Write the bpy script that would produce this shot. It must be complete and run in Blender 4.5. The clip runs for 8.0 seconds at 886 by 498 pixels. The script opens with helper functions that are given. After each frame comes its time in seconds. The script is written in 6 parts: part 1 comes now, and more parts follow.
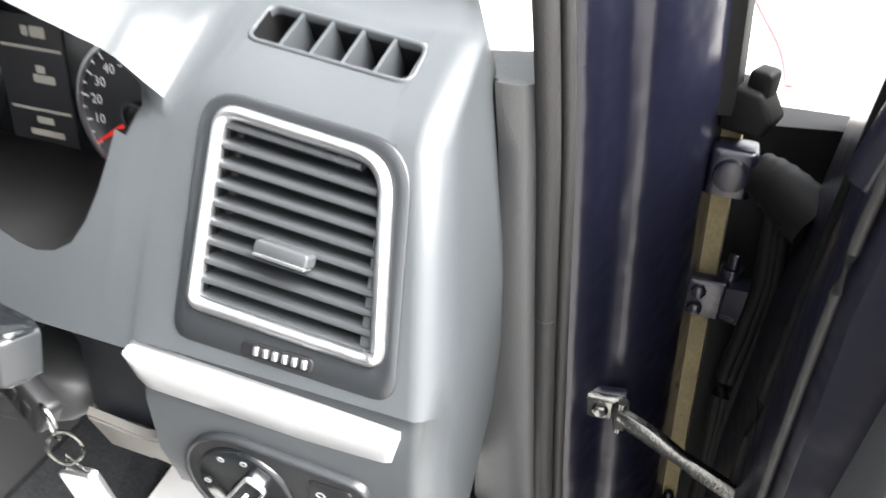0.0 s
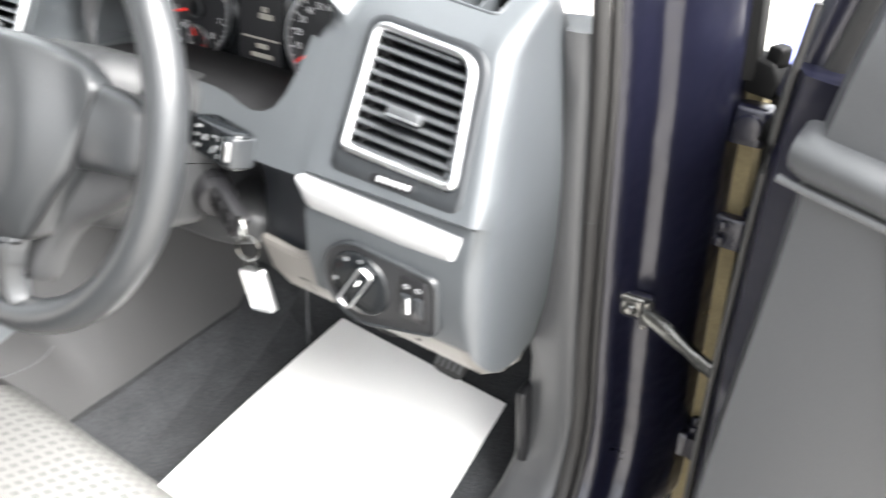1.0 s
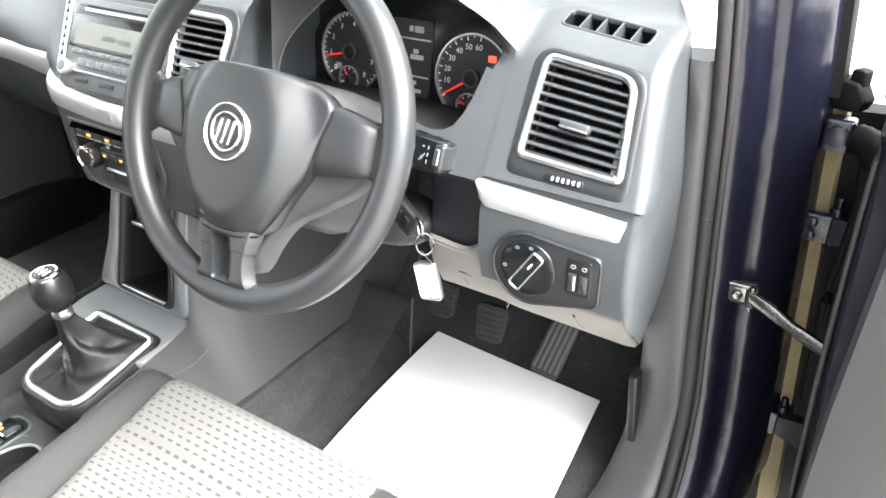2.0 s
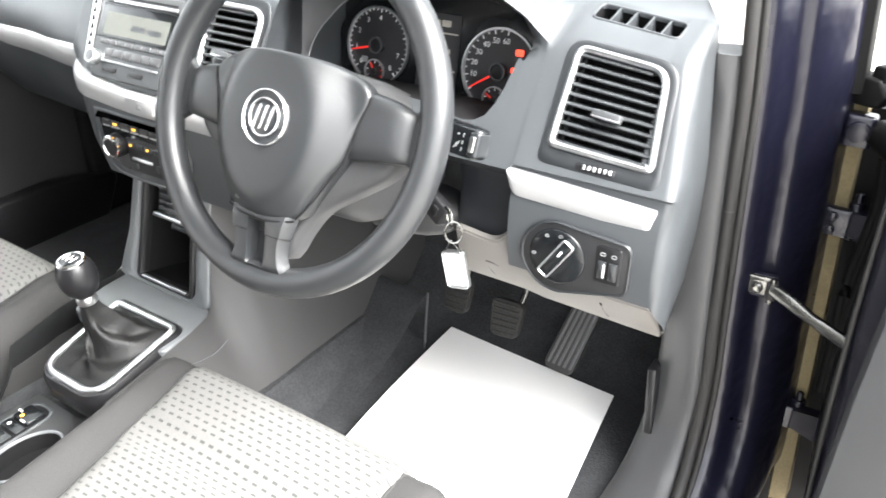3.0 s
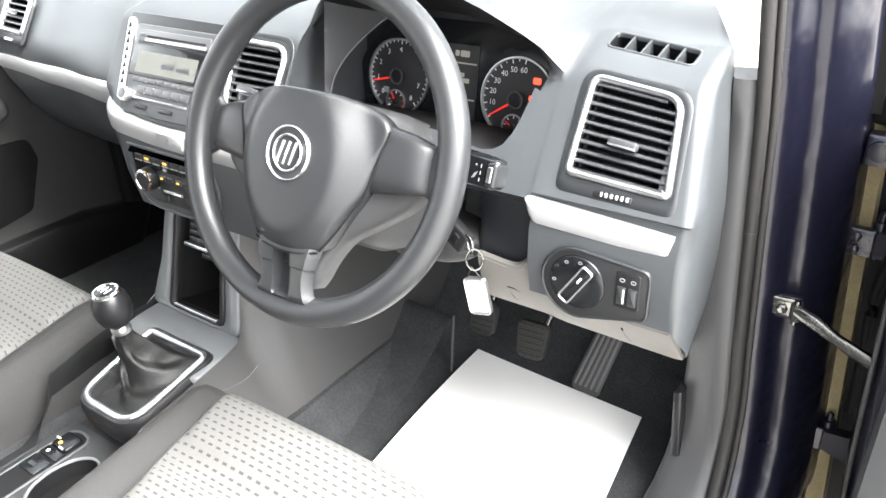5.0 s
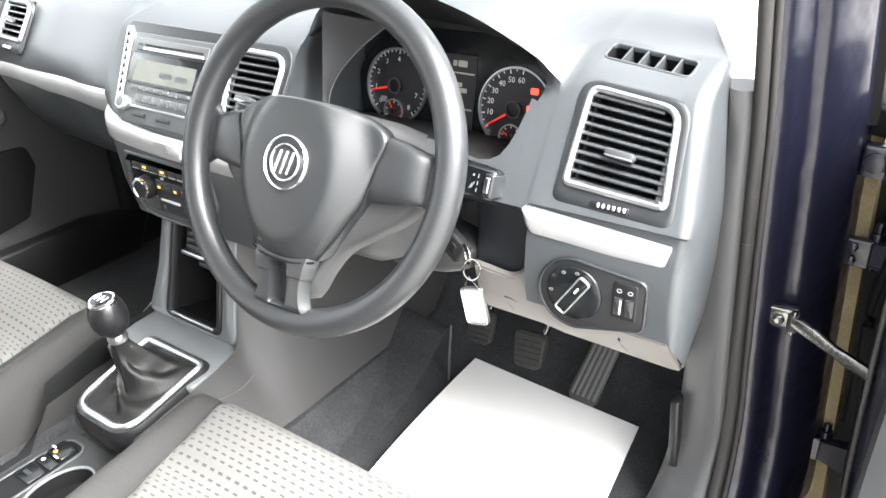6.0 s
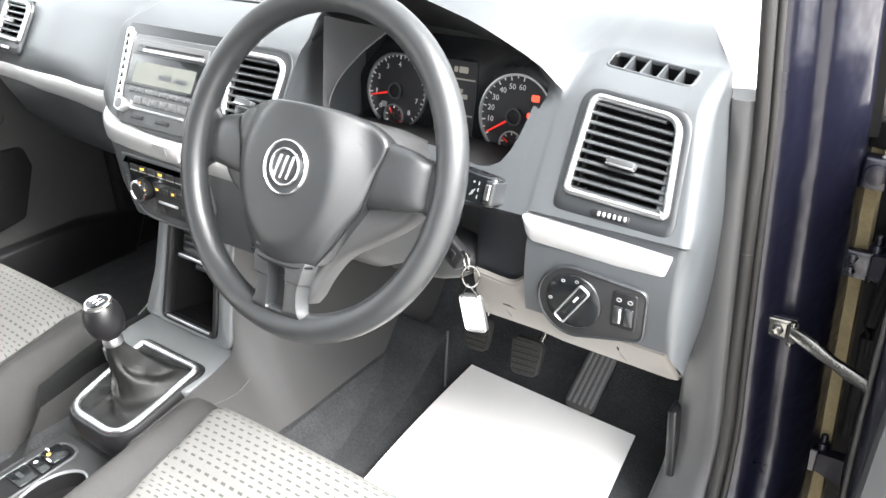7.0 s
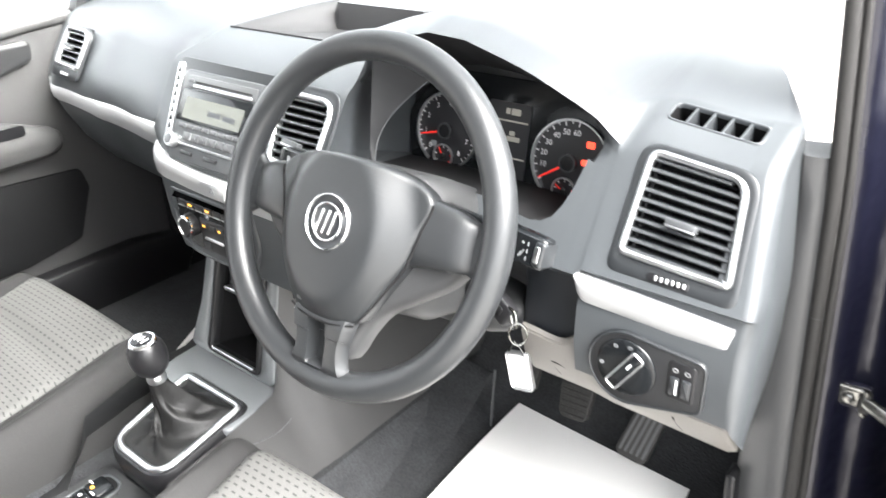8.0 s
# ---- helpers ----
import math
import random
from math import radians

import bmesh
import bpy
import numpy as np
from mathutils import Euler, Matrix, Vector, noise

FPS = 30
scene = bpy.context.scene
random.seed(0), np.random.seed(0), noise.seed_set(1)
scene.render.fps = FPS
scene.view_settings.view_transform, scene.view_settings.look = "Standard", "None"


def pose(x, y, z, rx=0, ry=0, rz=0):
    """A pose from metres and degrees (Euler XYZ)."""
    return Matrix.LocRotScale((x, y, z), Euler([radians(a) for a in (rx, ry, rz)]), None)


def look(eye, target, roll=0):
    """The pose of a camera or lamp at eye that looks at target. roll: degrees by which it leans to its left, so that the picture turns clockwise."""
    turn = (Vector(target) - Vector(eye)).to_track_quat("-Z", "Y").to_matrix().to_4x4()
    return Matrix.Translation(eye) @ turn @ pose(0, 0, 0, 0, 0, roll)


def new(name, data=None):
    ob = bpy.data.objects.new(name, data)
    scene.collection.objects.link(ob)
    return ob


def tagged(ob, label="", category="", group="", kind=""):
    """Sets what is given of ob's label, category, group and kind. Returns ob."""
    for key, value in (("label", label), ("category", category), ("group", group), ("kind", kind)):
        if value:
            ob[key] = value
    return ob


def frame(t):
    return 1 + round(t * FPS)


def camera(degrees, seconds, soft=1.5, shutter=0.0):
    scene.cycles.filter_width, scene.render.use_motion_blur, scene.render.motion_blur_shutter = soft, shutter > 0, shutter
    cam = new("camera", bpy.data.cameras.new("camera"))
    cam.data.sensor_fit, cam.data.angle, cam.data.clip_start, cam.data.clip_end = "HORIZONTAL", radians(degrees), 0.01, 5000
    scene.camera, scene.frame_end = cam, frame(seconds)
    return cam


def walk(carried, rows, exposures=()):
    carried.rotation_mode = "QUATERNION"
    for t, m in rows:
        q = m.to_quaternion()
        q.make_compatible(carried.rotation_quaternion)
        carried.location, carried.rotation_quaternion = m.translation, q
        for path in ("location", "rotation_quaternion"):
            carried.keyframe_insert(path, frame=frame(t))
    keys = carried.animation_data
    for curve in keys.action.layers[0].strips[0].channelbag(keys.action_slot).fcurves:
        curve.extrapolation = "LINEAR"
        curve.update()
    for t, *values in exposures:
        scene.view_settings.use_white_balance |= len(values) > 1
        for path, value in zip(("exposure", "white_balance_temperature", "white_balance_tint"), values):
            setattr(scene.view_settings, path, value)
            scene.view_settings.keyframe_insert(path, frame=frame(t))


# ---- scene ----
cam = camera(61.0, 8.0, 1.5, 0.5)
# seconds, x, y, z, yaw, pitch, roll
PATH = [
    (0.0, 0.8322, -0.0972, 1.2299, 21.04, -36.44, -0.28),
    (0.2, 0.8493, -0.1221, 1.2417, 22.30, -34.70, -1.40),
    (0.5, 0.8959, -0.1740, 1.2477, 25.59, -33.26, -1.62),
    (0.7, 0.9309, -0.2056, 1.2422, 28.13, -33.76, -1.50),
    (1.0, 0.9769, -0.2814, 1.2471, 33.62, -33.94, 0.36),
    (1.2, 0.9755, -0.3231, 1.2670, 36.19, -32.85, -1.39),
    (1.5, 0.9503, -0.3953, 1.2713, 35.53, -31.16, -1.18),
    (1.7, 0.9355, -0.4429, 1.2687, 34.66, -30.52, -0.95),
    (2.8, 0.9145, -0.5296, 1.2687, 32.60, -29.14, -0.53),
    (3.0, 0.9046, -0.5315, 1.2565, 33.06, -29.34, 0.20),
    (3.5, 0.8884, -0.5418, 1.2599, 35.73, -29.84, -0.74),
    (4.0, 0.8969, -0.5379, 1.2669, 36.07, -28.94, -1.53),
    (4.5, 0.9046, -0.5356, 1.2724, 35.81, -28.42, -1.54),
    (5.0, 0.9170, -0.5301, 1.2742, 35.72, -28.06, -2.09),
    (6.5, 0.9167, -0.5278, 1.2773, 35.33, -27.25, -1.58),
    (7.0, 0.9112, -0.5271, 1.2770, 35.14, -27.17, -0.98),
    (7.5, 0.8913, -0.5358, 1.2994, 34.93, -27.21, -0.51),
    (8.0, 0.8845, -0.4774, 1.3119, 39.66, -26.85, -1.72),
]
EXPOSURES = [(0.0, 3.2), (1.0, 3.4), (3.0, 3.5), (8.0, 3.5)]
walk(cam, [(t, pose(x, y, z, 90 + pitch, 0, yaw) @ pose(0, 0, 0, 0, 0, roll)) for t, x, y, z, yaw, pitch, roll in PATH], EXPOSURES)

# ---- light ----
world = bpy.data.worlds.new("sky")
scene.world = world
world.use_nodes = True
wn = world.node_tree.nodes
wl = world.node_tree.links
sky = wn.new("ShaderNodeTexSky")
sky.sky_type = 'NISHITA'
sky.sun_disc = False
sky.sun_elevation = radians(52)
sky.sun_rotation = radians(89)
sky.dust_density = 4.0
sky_soft = wn.new("ShaderNodeHueSaturation")
sky_soft.inputs["Saturation"].default_value = 0.14
wl.new(sky.outputs[0], sky_soft.inputs["Color"])
wl.new(sky_soft.outputs[0], wn["Background"].inputs["Color"])
wn["Background"].inputs["Strength"].default_value = 0.150

sun_data = bpy.data.lights.new("sun", 'SUN')
sun_data.energy = 1.9
sun_data.angle = radians(50)
sun_data.color = (1.0, 0.985, 0.96)
sun = new("sun", sun_data)
sun.matrix_world = look((3.1, 0.05, 3.95), (0, 0, 0))


# ---- materials ----
def material(name, color, rough=0.5, metal=0.0, grain=0.0, grain_size=0.002, stain=0.0, stain_size=0.15, coat=0.0,
             speckle=0.0, glow=0.0, spec=0.5, coat_rough=0.16):
    """A painted, moulded or woven surface: colour varied at two scales, and fine relief."""
    m = bpy.data.materials.new(name)
    m.use_nodes = True
    n, l = m.node_tree.nodes, m.node_tree.links
    b = n["Principled BSDF"]
    b.inputs["Roughness"].default_value = rough
    b.inputs["Metallic"].default_value = metal
    b.inputs["Coat Weight"].default_value = coat
    b.inputs["Coat Roughness"].default_value = coat_rough
    b.inputs["Specular IOR Level"].default_value = spec
    b.inputs["Base Color"].default_value = (*color, 1)
    if glow:
        b.inputs["Emission Color"].default_value = (*color, 1)
        b.inputs["Emission Strength"].default_value = glow
    co = n.new("ShaderNodeTexCoord")
    if stain or speckle:
        big = n.new("ShaderNodeTexNoise")
        big.inputs["Scale"].default_value = 1 / stain_size
        big.inputs["Detail"].default_value = 5
        small = n.new("ShaderNodeTexNoise")
        small.inputs["Scale"].default_value = 1 / grain_size
        small.inputs["Detail"].default_value = 2
        l.new(co.outputs["Object"], big.inputs["Vector"])
        l.new(co.outputs["Object"], small.inputs["Vector"])
        mix = n.new("ShaderNodeMix")
        mix.data_type = 'RGBA'
        mix.inputs["A"].default_value = (*[c * (1 - stain) for c in color], 1)
        mix.inputs["B"].default_value = (*[min(1, c * (1 + stain)) for c in color], 1)
        l.new(big.outputs["Fac"], mix.inputs["Factor"])
        mix2 = n.new("ShaderNodeMix")
        mix2.data_type = 'RGBA'
        mix2.blend_type = 'MULTIPLY'
        mix2.inputs["Factor"].default_value = 1
        ramp = n.new("ShaderNodeMapRange")
        ramp.inputs["From Min"].default_value = 0.3
        ramp.inputs["From Max"].default_value = 0.7
        ramp.inputs["To Min"].default_value = 1 - speckle
        ramp.inputs["To Max"].default_value = 1 + speckle
        l.new(small.outputs["Fac"], ramp.inputs["Value"])
        l.new(mix.outputs["Result"], mix2.inputs["A"])
        l.new(ramp.outputs["Result"], mix2.inputs["B"])
        l.new(mix2.outputs["Result"], b.inputs["Base Color"])
        rr = n.new("ShaderNodeMapRange")
        rr.inputs["To Min"].default_value = max(0.03, rough - 0.08)
        rr.inputs["To Max"].default_value = min(1, rough + 0.08)
        l.new(big.outputs["Fac"], rr.inputs["Value"])
        l.new(rr.outputs["Result"], b.inputs["Roughness"])
    if grain:
        fine = n.new("ShaderNodeTexNoise")
        fine.inputs["Scale"].default_value = 1 / grain_size
        fine.inputs["Detail"].default_value = 3
        l.new(co.outputs["Object"], fine.inputs["Vector"])
        bump = n.new("ShaderNodeBump")
        bump.inputs["Strength"].default_value = grain
        bump.inputs["Distance"].default_value = grain_size * 0.5
        l.new(fine.outputs["Fac"], bump.inputs["Height"])
        l.new(bump.outputs["Normal"], b.inputs["Normal"])
    return m


def woven(name, light, dark, cell=0.0150, dash=0.50):
    """Upholstery with short dark dashes woven into a light ground, in staggered rows, over a fine weave."""
    m = material(name, light, 0.9, 0, 0.5, 0.0016, 0.08, 0.12, speckle=0.10)
    n, l = m.node_tree.nodes, m.node_tree.links
    b = n["Principled BSDF"]
    base = b.inputs["Base Color"].links[0].from_socket
    co = n.new("ShaderNodeTexCoord")
    sep = n.new("ShaderNodeSeparateXYZ")
    l.new(co.outputs["Object"], sep.inputs[0])

    def op(kind, a, c=0.0):
        k = n.new("ShaderNodeMath")
        k.operation = kind
        for s, v in zip(k.inputs, (a, c)):
            if isinstance(v, (int, float)):
                s.default_value = v
            else:
                l.new(v, s)
        return k.outputs[0]

    depth = op('ADD', sep.outputs["Y"], op('MULTIPLY', sep.outputs["Z"], -0.4))
    row = op('DIVIDE', depth, cell * 0.56)
    along = op('ADD', op('DIVIDE', sep.outputs["X"], cell), op('MULTIPLY', op('FLOOR', row), 0.5))
    in_u = op('LESS_THAN', op('ABSOLUTE', op('SUBTRACT', op('FRACT', along), 0.5)), dash / 2)
    in_v = op('LESS_THAN', op('ABSOLUTE', op('SUBTRACT', op('FRACT', row), 0.5)), 0.130)
    hit = op('MULTIPLY', op('MULTIPLY', in_u, in_v), 0.92)
    mix = n.new("ShaderNodeMix")
    mix.data_type = 'RGBA'
    l.new(hit, mix.inputs["Factor"])
    l.new(base, mix.inputs["A"])
    mix.inputs["B"].default_value = (*dark, 1)
    l.new(mix.outputs["Result"], b.inputs["Base Color"])
    return m


def glass(name, color=(0.95, 0.98, 0.97), rough=0.0):
    m = bpy.data.materials.new(name)
    m.use_nodes = True
    b = m.node_tree.nodes["Principled BSDF"]
    b.inputs["Base Color"].default_value = (*color, 1)
    b.inputs["Transmission Weight"].default_value = 1
    b.inputs["Roughness"].default_value = rough
    b.inputs["IOR"].default_value = 1.45
    return m


DASH = material("charcoal_plastic", (0.0435, 0.0478, 0.0515), 0.42, 0, 0.14, 0.0012, 0.06, 0.3, speckle=0.03)
DASH_LOW = material("grey_plastic", (0.0560, 0.0610, 0.0640), 0.42, 0, 0.14, 0.0012, 0.06, 0.3, speckle=0.03)
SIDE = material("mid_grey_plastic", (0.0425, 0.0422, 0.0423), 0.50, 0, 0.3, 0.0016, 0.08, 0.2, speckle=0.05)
# Warm grey of the lower dash cover; warm reflected light is put into it.
WARM_BOUNCE = material("warm_bounce_plastic", (0.1330, 0.1255, 0.1155), 0.55, 0, 0.3, 0.0016, 0.06, 0.25, speckle=0.05)
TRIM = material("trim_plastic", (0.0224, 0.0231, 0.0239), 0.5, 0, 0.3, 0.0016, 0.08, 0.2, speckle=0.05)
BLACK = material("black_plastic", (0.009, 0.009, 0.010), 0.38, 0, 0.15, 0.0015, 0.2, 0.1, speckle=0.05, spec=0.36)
# Near-black for seams and plastics; in recesses and footwells it paints in the shade.
SHADE_BLACK = material("shade_black_plastic", (0.0045, 0.0045, 0.005), 0.7, 0, 0.1, 0.002, 0.2, 0.1, spec=0.25)
GLOSS = material("gloss_black", (0.008, 0.009, 0.010), 0.16, 0, 0, 0.002, 0.15, 0.1, spec=0.32)
SURROUND = material("satin_dark_grey", (0.0162, 0.0180, 0.0198), 0.36, 0, 0.1, 0.0015, 0.08, 0.1)
SLAT = material("slat_grey", (0.030, 0.032, 0.034), 0.30, 0, 0.08, 0.0015, 0.08, 0.05)
SILVER = material("silver_paint", (0.46, 0.465, 0.47), 0.34, 0.55, 0.05, 0.0008, 0.04, 0.2, speckle=0.03)
CHROME = material("chrome", (0.84, 0.85, 0.86), 0.10, 1.0, 0, 0.002, 0.03, 0.05)
SATIN = material("satin_chrome", (0.62, 0.63, 0.64), 0.34, 1.0, 0, 0.002, 0.03, 0.05)
STEEL = material("zinc_steel", (0.1520, 0.1520, 0.1440), 0.24, 1.0, 0.3, 0.003, 0.25, 0.02)
NAVY = material("navy_car_paint", (0.0055, 0.0058, 0.0125), 0.30, 0.2, 0.22, 0.09, 0.15, 0.2, coat=0.35, spec=0.3, coat_rough=0.17)
RUBBER = material("black_rubber", (0.016, 0.0155, 0.015), 0.55, 0, 0.2, 0.002, 0.2, 0.05)
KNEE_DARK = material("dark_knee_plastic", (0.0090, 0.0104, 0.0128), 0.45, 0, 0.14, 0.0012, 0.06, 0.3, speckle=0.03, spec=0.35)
KICK = material("kick_panel_plastic", (0.0395, 0.0402, 0.0414), 0.46, 0, 0.3, 0.0016, 0.08, 0.2, speckle=0.05)
TOWER = material("satin_blue_grey_plastic", (0.150, 0.158, 0.164), 0.36, 0.1, 0.08, 0.0012, 0.05, 0.2, speckle=0.02)
DUSTY = material("dusty_worn_rubber", (0.0165, 0.0160, 0.0152), 0.8, 0, 0.6, 0.004, 0.5, 0.012, speckle=0.45)
READOUT = material("lit_readout", (0.40, 0.38, 0.33), 0.6)
LINER = material("black_grained_plastic", (0.0135, 0.0140, 0.0150), 0.45, 0, 0.3, 0.0014, 0.08, 0.2, speckle=0.04)
TRAY = material("black_tray_plastic", (0.012, 0.012, 0.013), 0.6, 0, 0.3, 0.0016, 0.1, 0.2, speckle=0.05)
SEAL = material("flocked_seal", (0.0118, 0.0110, 0.0104), 0.65, 0, 0.4, 0.002, 0.15, 0.05)
FOAM = material("tan_foam_tape", (0.180, 0.146, 0.078), 0.85, 0, 0.4, 0.004, 0.25, 0.03, speckle=0.1)
CARPET = material("carpet", (0.0265, 0.0278, 0.0300), 0.95, 0, 0.9, 0.004, 0.6, 0.035, speckle=0.30)
LEATHER = material("black_leather", (0.007, 0.007, 0.007), 0.50, 0, 0.35, 0.003, 0.2, 0.05, spec=0.28)
WHEEL = material("soft_black_polyurethane", (0.0190, 0.0204, 0.0218), 0.36, 0, 0.30, 0.0012, 0.10, 0.1, speckle=0.04)
COVER = material("airbag_cover_plastic", (0.0175, 0.0190, 0.0203), 0.40, 0, 0.35, 0.0010, 0.10, 0.1, speckle=0.04)
DARK_CLOTH = material("dark_seat_cloth", (0.0245, 0.0242, 0.0241), 0.92, 0, 0.5, 0.0014, 0.12, 0.1, speckle=0.15)
LIGHT_CLOTH = woven("dashed_seat_cloth", (0.102, 0.101, 0.097), (0.034, 0.034, 0.034))
PAPER = material("white_paper", (0.93, 0.92, 0.895), 0.85, 0, 0.1, 0.003, 0.03, 0.1)
PAPER_TAG = material("white_card", (0.85, 0.85, 0.86), 0.6, 0, 0, 0.003, 0.03, 0.02)
MARK = material("white_print", (0.80, 0.80, 0.80), 0.6)
GREY_MARK = material("grey_print", (0.22, 0.225, 0.23), 0.6)
RED = material("red_needle", (0.80, 0.03, 0.02), 0.5, glow=0.05)
LAMP_RED = material("red_warning_lamp", (1.0, 0.06, 0.03), 0.5, glow=0.28)
LAMP_AMBER = material("amber_lamp", (1.0, 0.45, 0.05), 0.5, glow=0.22)
LCD = material("lcd_olive", (0.075, 0.078, 0.064), 0.22, 0, 0, 0.002, 0.12, 0.05)
DIAL = material("dial_face", (0.020, 0.020, 0.022), 0.45, 0, 0, 0.002, 0.1, 0.05)
FACE_GREY = material("radio_grey", (0.058, 0.061, 0.064), 0.38, 0.2, 0.1, 0.001, 0.06, 0.05)
KEY_GREY = material("button_grey", (0.072, 0.074, 0.077), 0.42, 0.1, 0.05, 0.001, 0.06, 0.05)
CONCRETE = material("pale_concrete", (0.42, 0.40, 0.375), 0.9, 0, 0.5, 0.01, 0.15, 1.2, speckle=0.12)
STRIP_RED = material("red_ground_strip", (0.60, 0.08, 0.10), 0.8, 0, 0.3, 0.01, 0.2, 0.2)
PATCH_BLUE = material("blue_ground_patch", (0.16, 0.18, 0.40), 0.8, 0, 0.3, 0.01, 0.2, 0.2)
FAR_TRIM = material("far_door_plastic", (0.052, 0.0515, 0.0515), 0.55, 0, 0.3, 0.0016, 0.08, 0.2, speckle=0.05)
# Near-black rubber; the shade of the door gap is put into this colour.
SHADED_RUBBER = material("shaded_black_rubber", (0.003, 0.003, 0.003), 0.60, 0, 0.2, 0.002, 0.2, 0.05, spec=0.16)
DOOR_GREY = material("door_plastic", (0.033, 0.0350, 0.037), 0.5, 0, 0.2, 0.0014, 0.08, 0.2, speckle=0.04)
HEADLINER = material("headliner_cloth", (0.35, 0.34, 0.33), 0.95, 0, 0.4, 0.002, 0.08, 0.1, speckle=0.1)
GLASS = glass("clear_glass")


# ---- building helpers ----
def resample(pts, n):
    """The same closed outline with n points at even steps."""
    k = len(pts)
    length = [0.0]
    for i in range(k):
        length.append(length[-1] + (Vector(pts[(i + 1) % k]) - Vector(pts[i])).length)
    out = []
    for j in range(n):
        d = length[-1] * j / n
        i = max(q for q in range(k) if length[q] <= d + 1e-9)
        s = (d - length[i]) / max(1e-9, length[i + 1] - length[i])
        p = Vector(pts[i]).lerp(Vector(pts[(i + 1) % k]), s)
        out.append((p.x, p.y))
    return out


def thing(name, at, label, category, group="", kind=""):
    """An empty at a thing's base, to which its parts are parented."""
    ob = new(name)
    ob.empty_display_size = 0.02
    ob.location = at
    return tagged(ob, label, category, group, kind)


def part(name, bm, mat, parent=None, label="", sharp=47):
    """Links a bmesh, built in world places, as one mesh under a thing or part."""
    bmesh.ops.remove_doubles(bm, verts=bm.verts, dist=1e-6)
    bmesh.ops.recalc_face_normals(bm, faces=bm.faces)
    me = bpy.data.meshes.new(name)
    bm.to_mesh(me)
    bm.free()
    me.materials.append(mat)
    me.polygons.foreach_set("use_smooth", [p.loop_total < 5 for p in me.polygons])
    me.set_sharp_from_angle(angle=radians(sharp))
    ob = new(name, me)
    if parent is not None:
        ob.parent = parent
        if parent.type == 'EMPTY':
            ob.matrix_parent_inverse = Matrix.Translation(-parent.location)
    if label:
        ob["label"] = label
    return ob


def setting(name, bm, mat, label, category, sharp=38):
    return tagged(part(name, bm, mat, None, "", sharp), label, category, "", "structure")


def plane_frame(origin, u, v):
    """A pose with x along u, y along v (made square to u) and z out of the plane."""
    u = Vector(u).normalized()
    v = Vector(v)
    v = (v - u * v.dot(u)).normalized()
    n = u.cross(v)
    return Matrix(((u.x, v.x, n.x, origin[0]), (u.y, v.y, n.y, origin[1]), (u.z, v.z, n.z, origin[2]), (0, 0, 0, 1)))


def rounded(pts, r, n=5):
    """A polygon with its corners rounded; r is one radius or one for each corner."""
    out = []
    rs = r if isinstance(r, (list, tuple)) else [r] * len(pts)
    k = len(pts)
    for i in range(k):
        p = Vector(pts[i])
        a, b = Vector(pts[i - 1]) - p, Vector(pts[(i + 1) % k]) - p
        la, lb = a.length, b.length
        a.normalize(), b.normalize()
        half = math.acos(max(-1, min(1, a.dot(b)))) / 2
        t = min(rs[i] / max(1e-6, math.tan(half)), la * 0.49, lb * 0.49)
        if rs[i] < 1e-6 or t < 1e-6:
            out.append((p.x, p.y))
            continue
        p0, p1 = p + a * t, p + b * t
        for j in range(n + 1):
            s = j / n
            q = p0 * (1 - s) ** 2 + p * 2 * s * (1 - s) + p1 * s * s
            out.append((q.x, q.y))
    return out


def rect(u0, v0, u1, v1, r=0.0, n=5):
    return rounded([(u0, v0), (u1, v0), (u1, v1), (u0, v1)], r, n)


def oval(cu, cv, a, b=None, n=32):
    b = b or a
    return [(cu + a * math.cos(2 * math.pi * i / n), cv + b * math.sin(2 * math.pi * i / n)) for i in range(n)]


def inset(pts, d):
    """A counter-clockwise outline moved inwards by d."""
    out = []
    k = len(pts)
    for i in range(k):
        p, a, b = Vector(pts[i]), Vector(pts[i - 1]), Vector(pts[(i + 1) % k])
        t = b - a
        if t.length < 1e-9:
            out.append(tuple(p))
            continue
        t.normalize()
        out.append((p.x - t.y * d, p.y + t.x * d))
    return out


def ring_faces(bm, rings, closed=True):
    for r0, r1 in zip(rings, rings[1:]):
        k = len(r0)
        for i in range(k if closed else k - 1):
            j = (i + 1) % k
            quad = [r0[i], r0[j], r1[j], r1[i]]
            quad = [v for n, v in enumerate(quad) if v not in quad[:n]]
            if len(quad) > 2:
                bm.faces.new(quad)


def put(bm, m, pts, h):
    return [bm.verts.new(m @ Vector((u, v, h))) for u, v in pts]


def plate(m, pts, h0, h1, bevel=0.0, bm=None, dome=0.0):
    """A prism over an outline, from height h0 to h1 of the plane m, with a softened upper edge."""
    bm = bm or bmesh.new()
    rings = [put(bm, m, pts, h0)]
    if bevel:
        rings.append(put(bm, m, pts, h1 - bevel))
        rings.append(put(bm, m, inset(pts, bevel * 0.35), h1 - bevel * 0.3))
        rings.append(put(bm, m, inset(pts, bevel), h1))
    else:
        rings.append(put(bm, m, pts, h1))
    if dome:
        cu = sum(p[0] for p in pts) / len(pts)
        cv = sum(p[1] for p in pts) / len(pts)
        for s in (0.8, 0.55, 0.28):
            rings.append(put(bm, m, [(cu + (u - cu) * s, cv + (v - cv) * s) for u, v in pts], h1 + dome * (1 - s * s)))
    ring_faces(bm, rings)
    bm.faces.new(rings[0])
    bm.faces.new(rings[-1])
    return bm


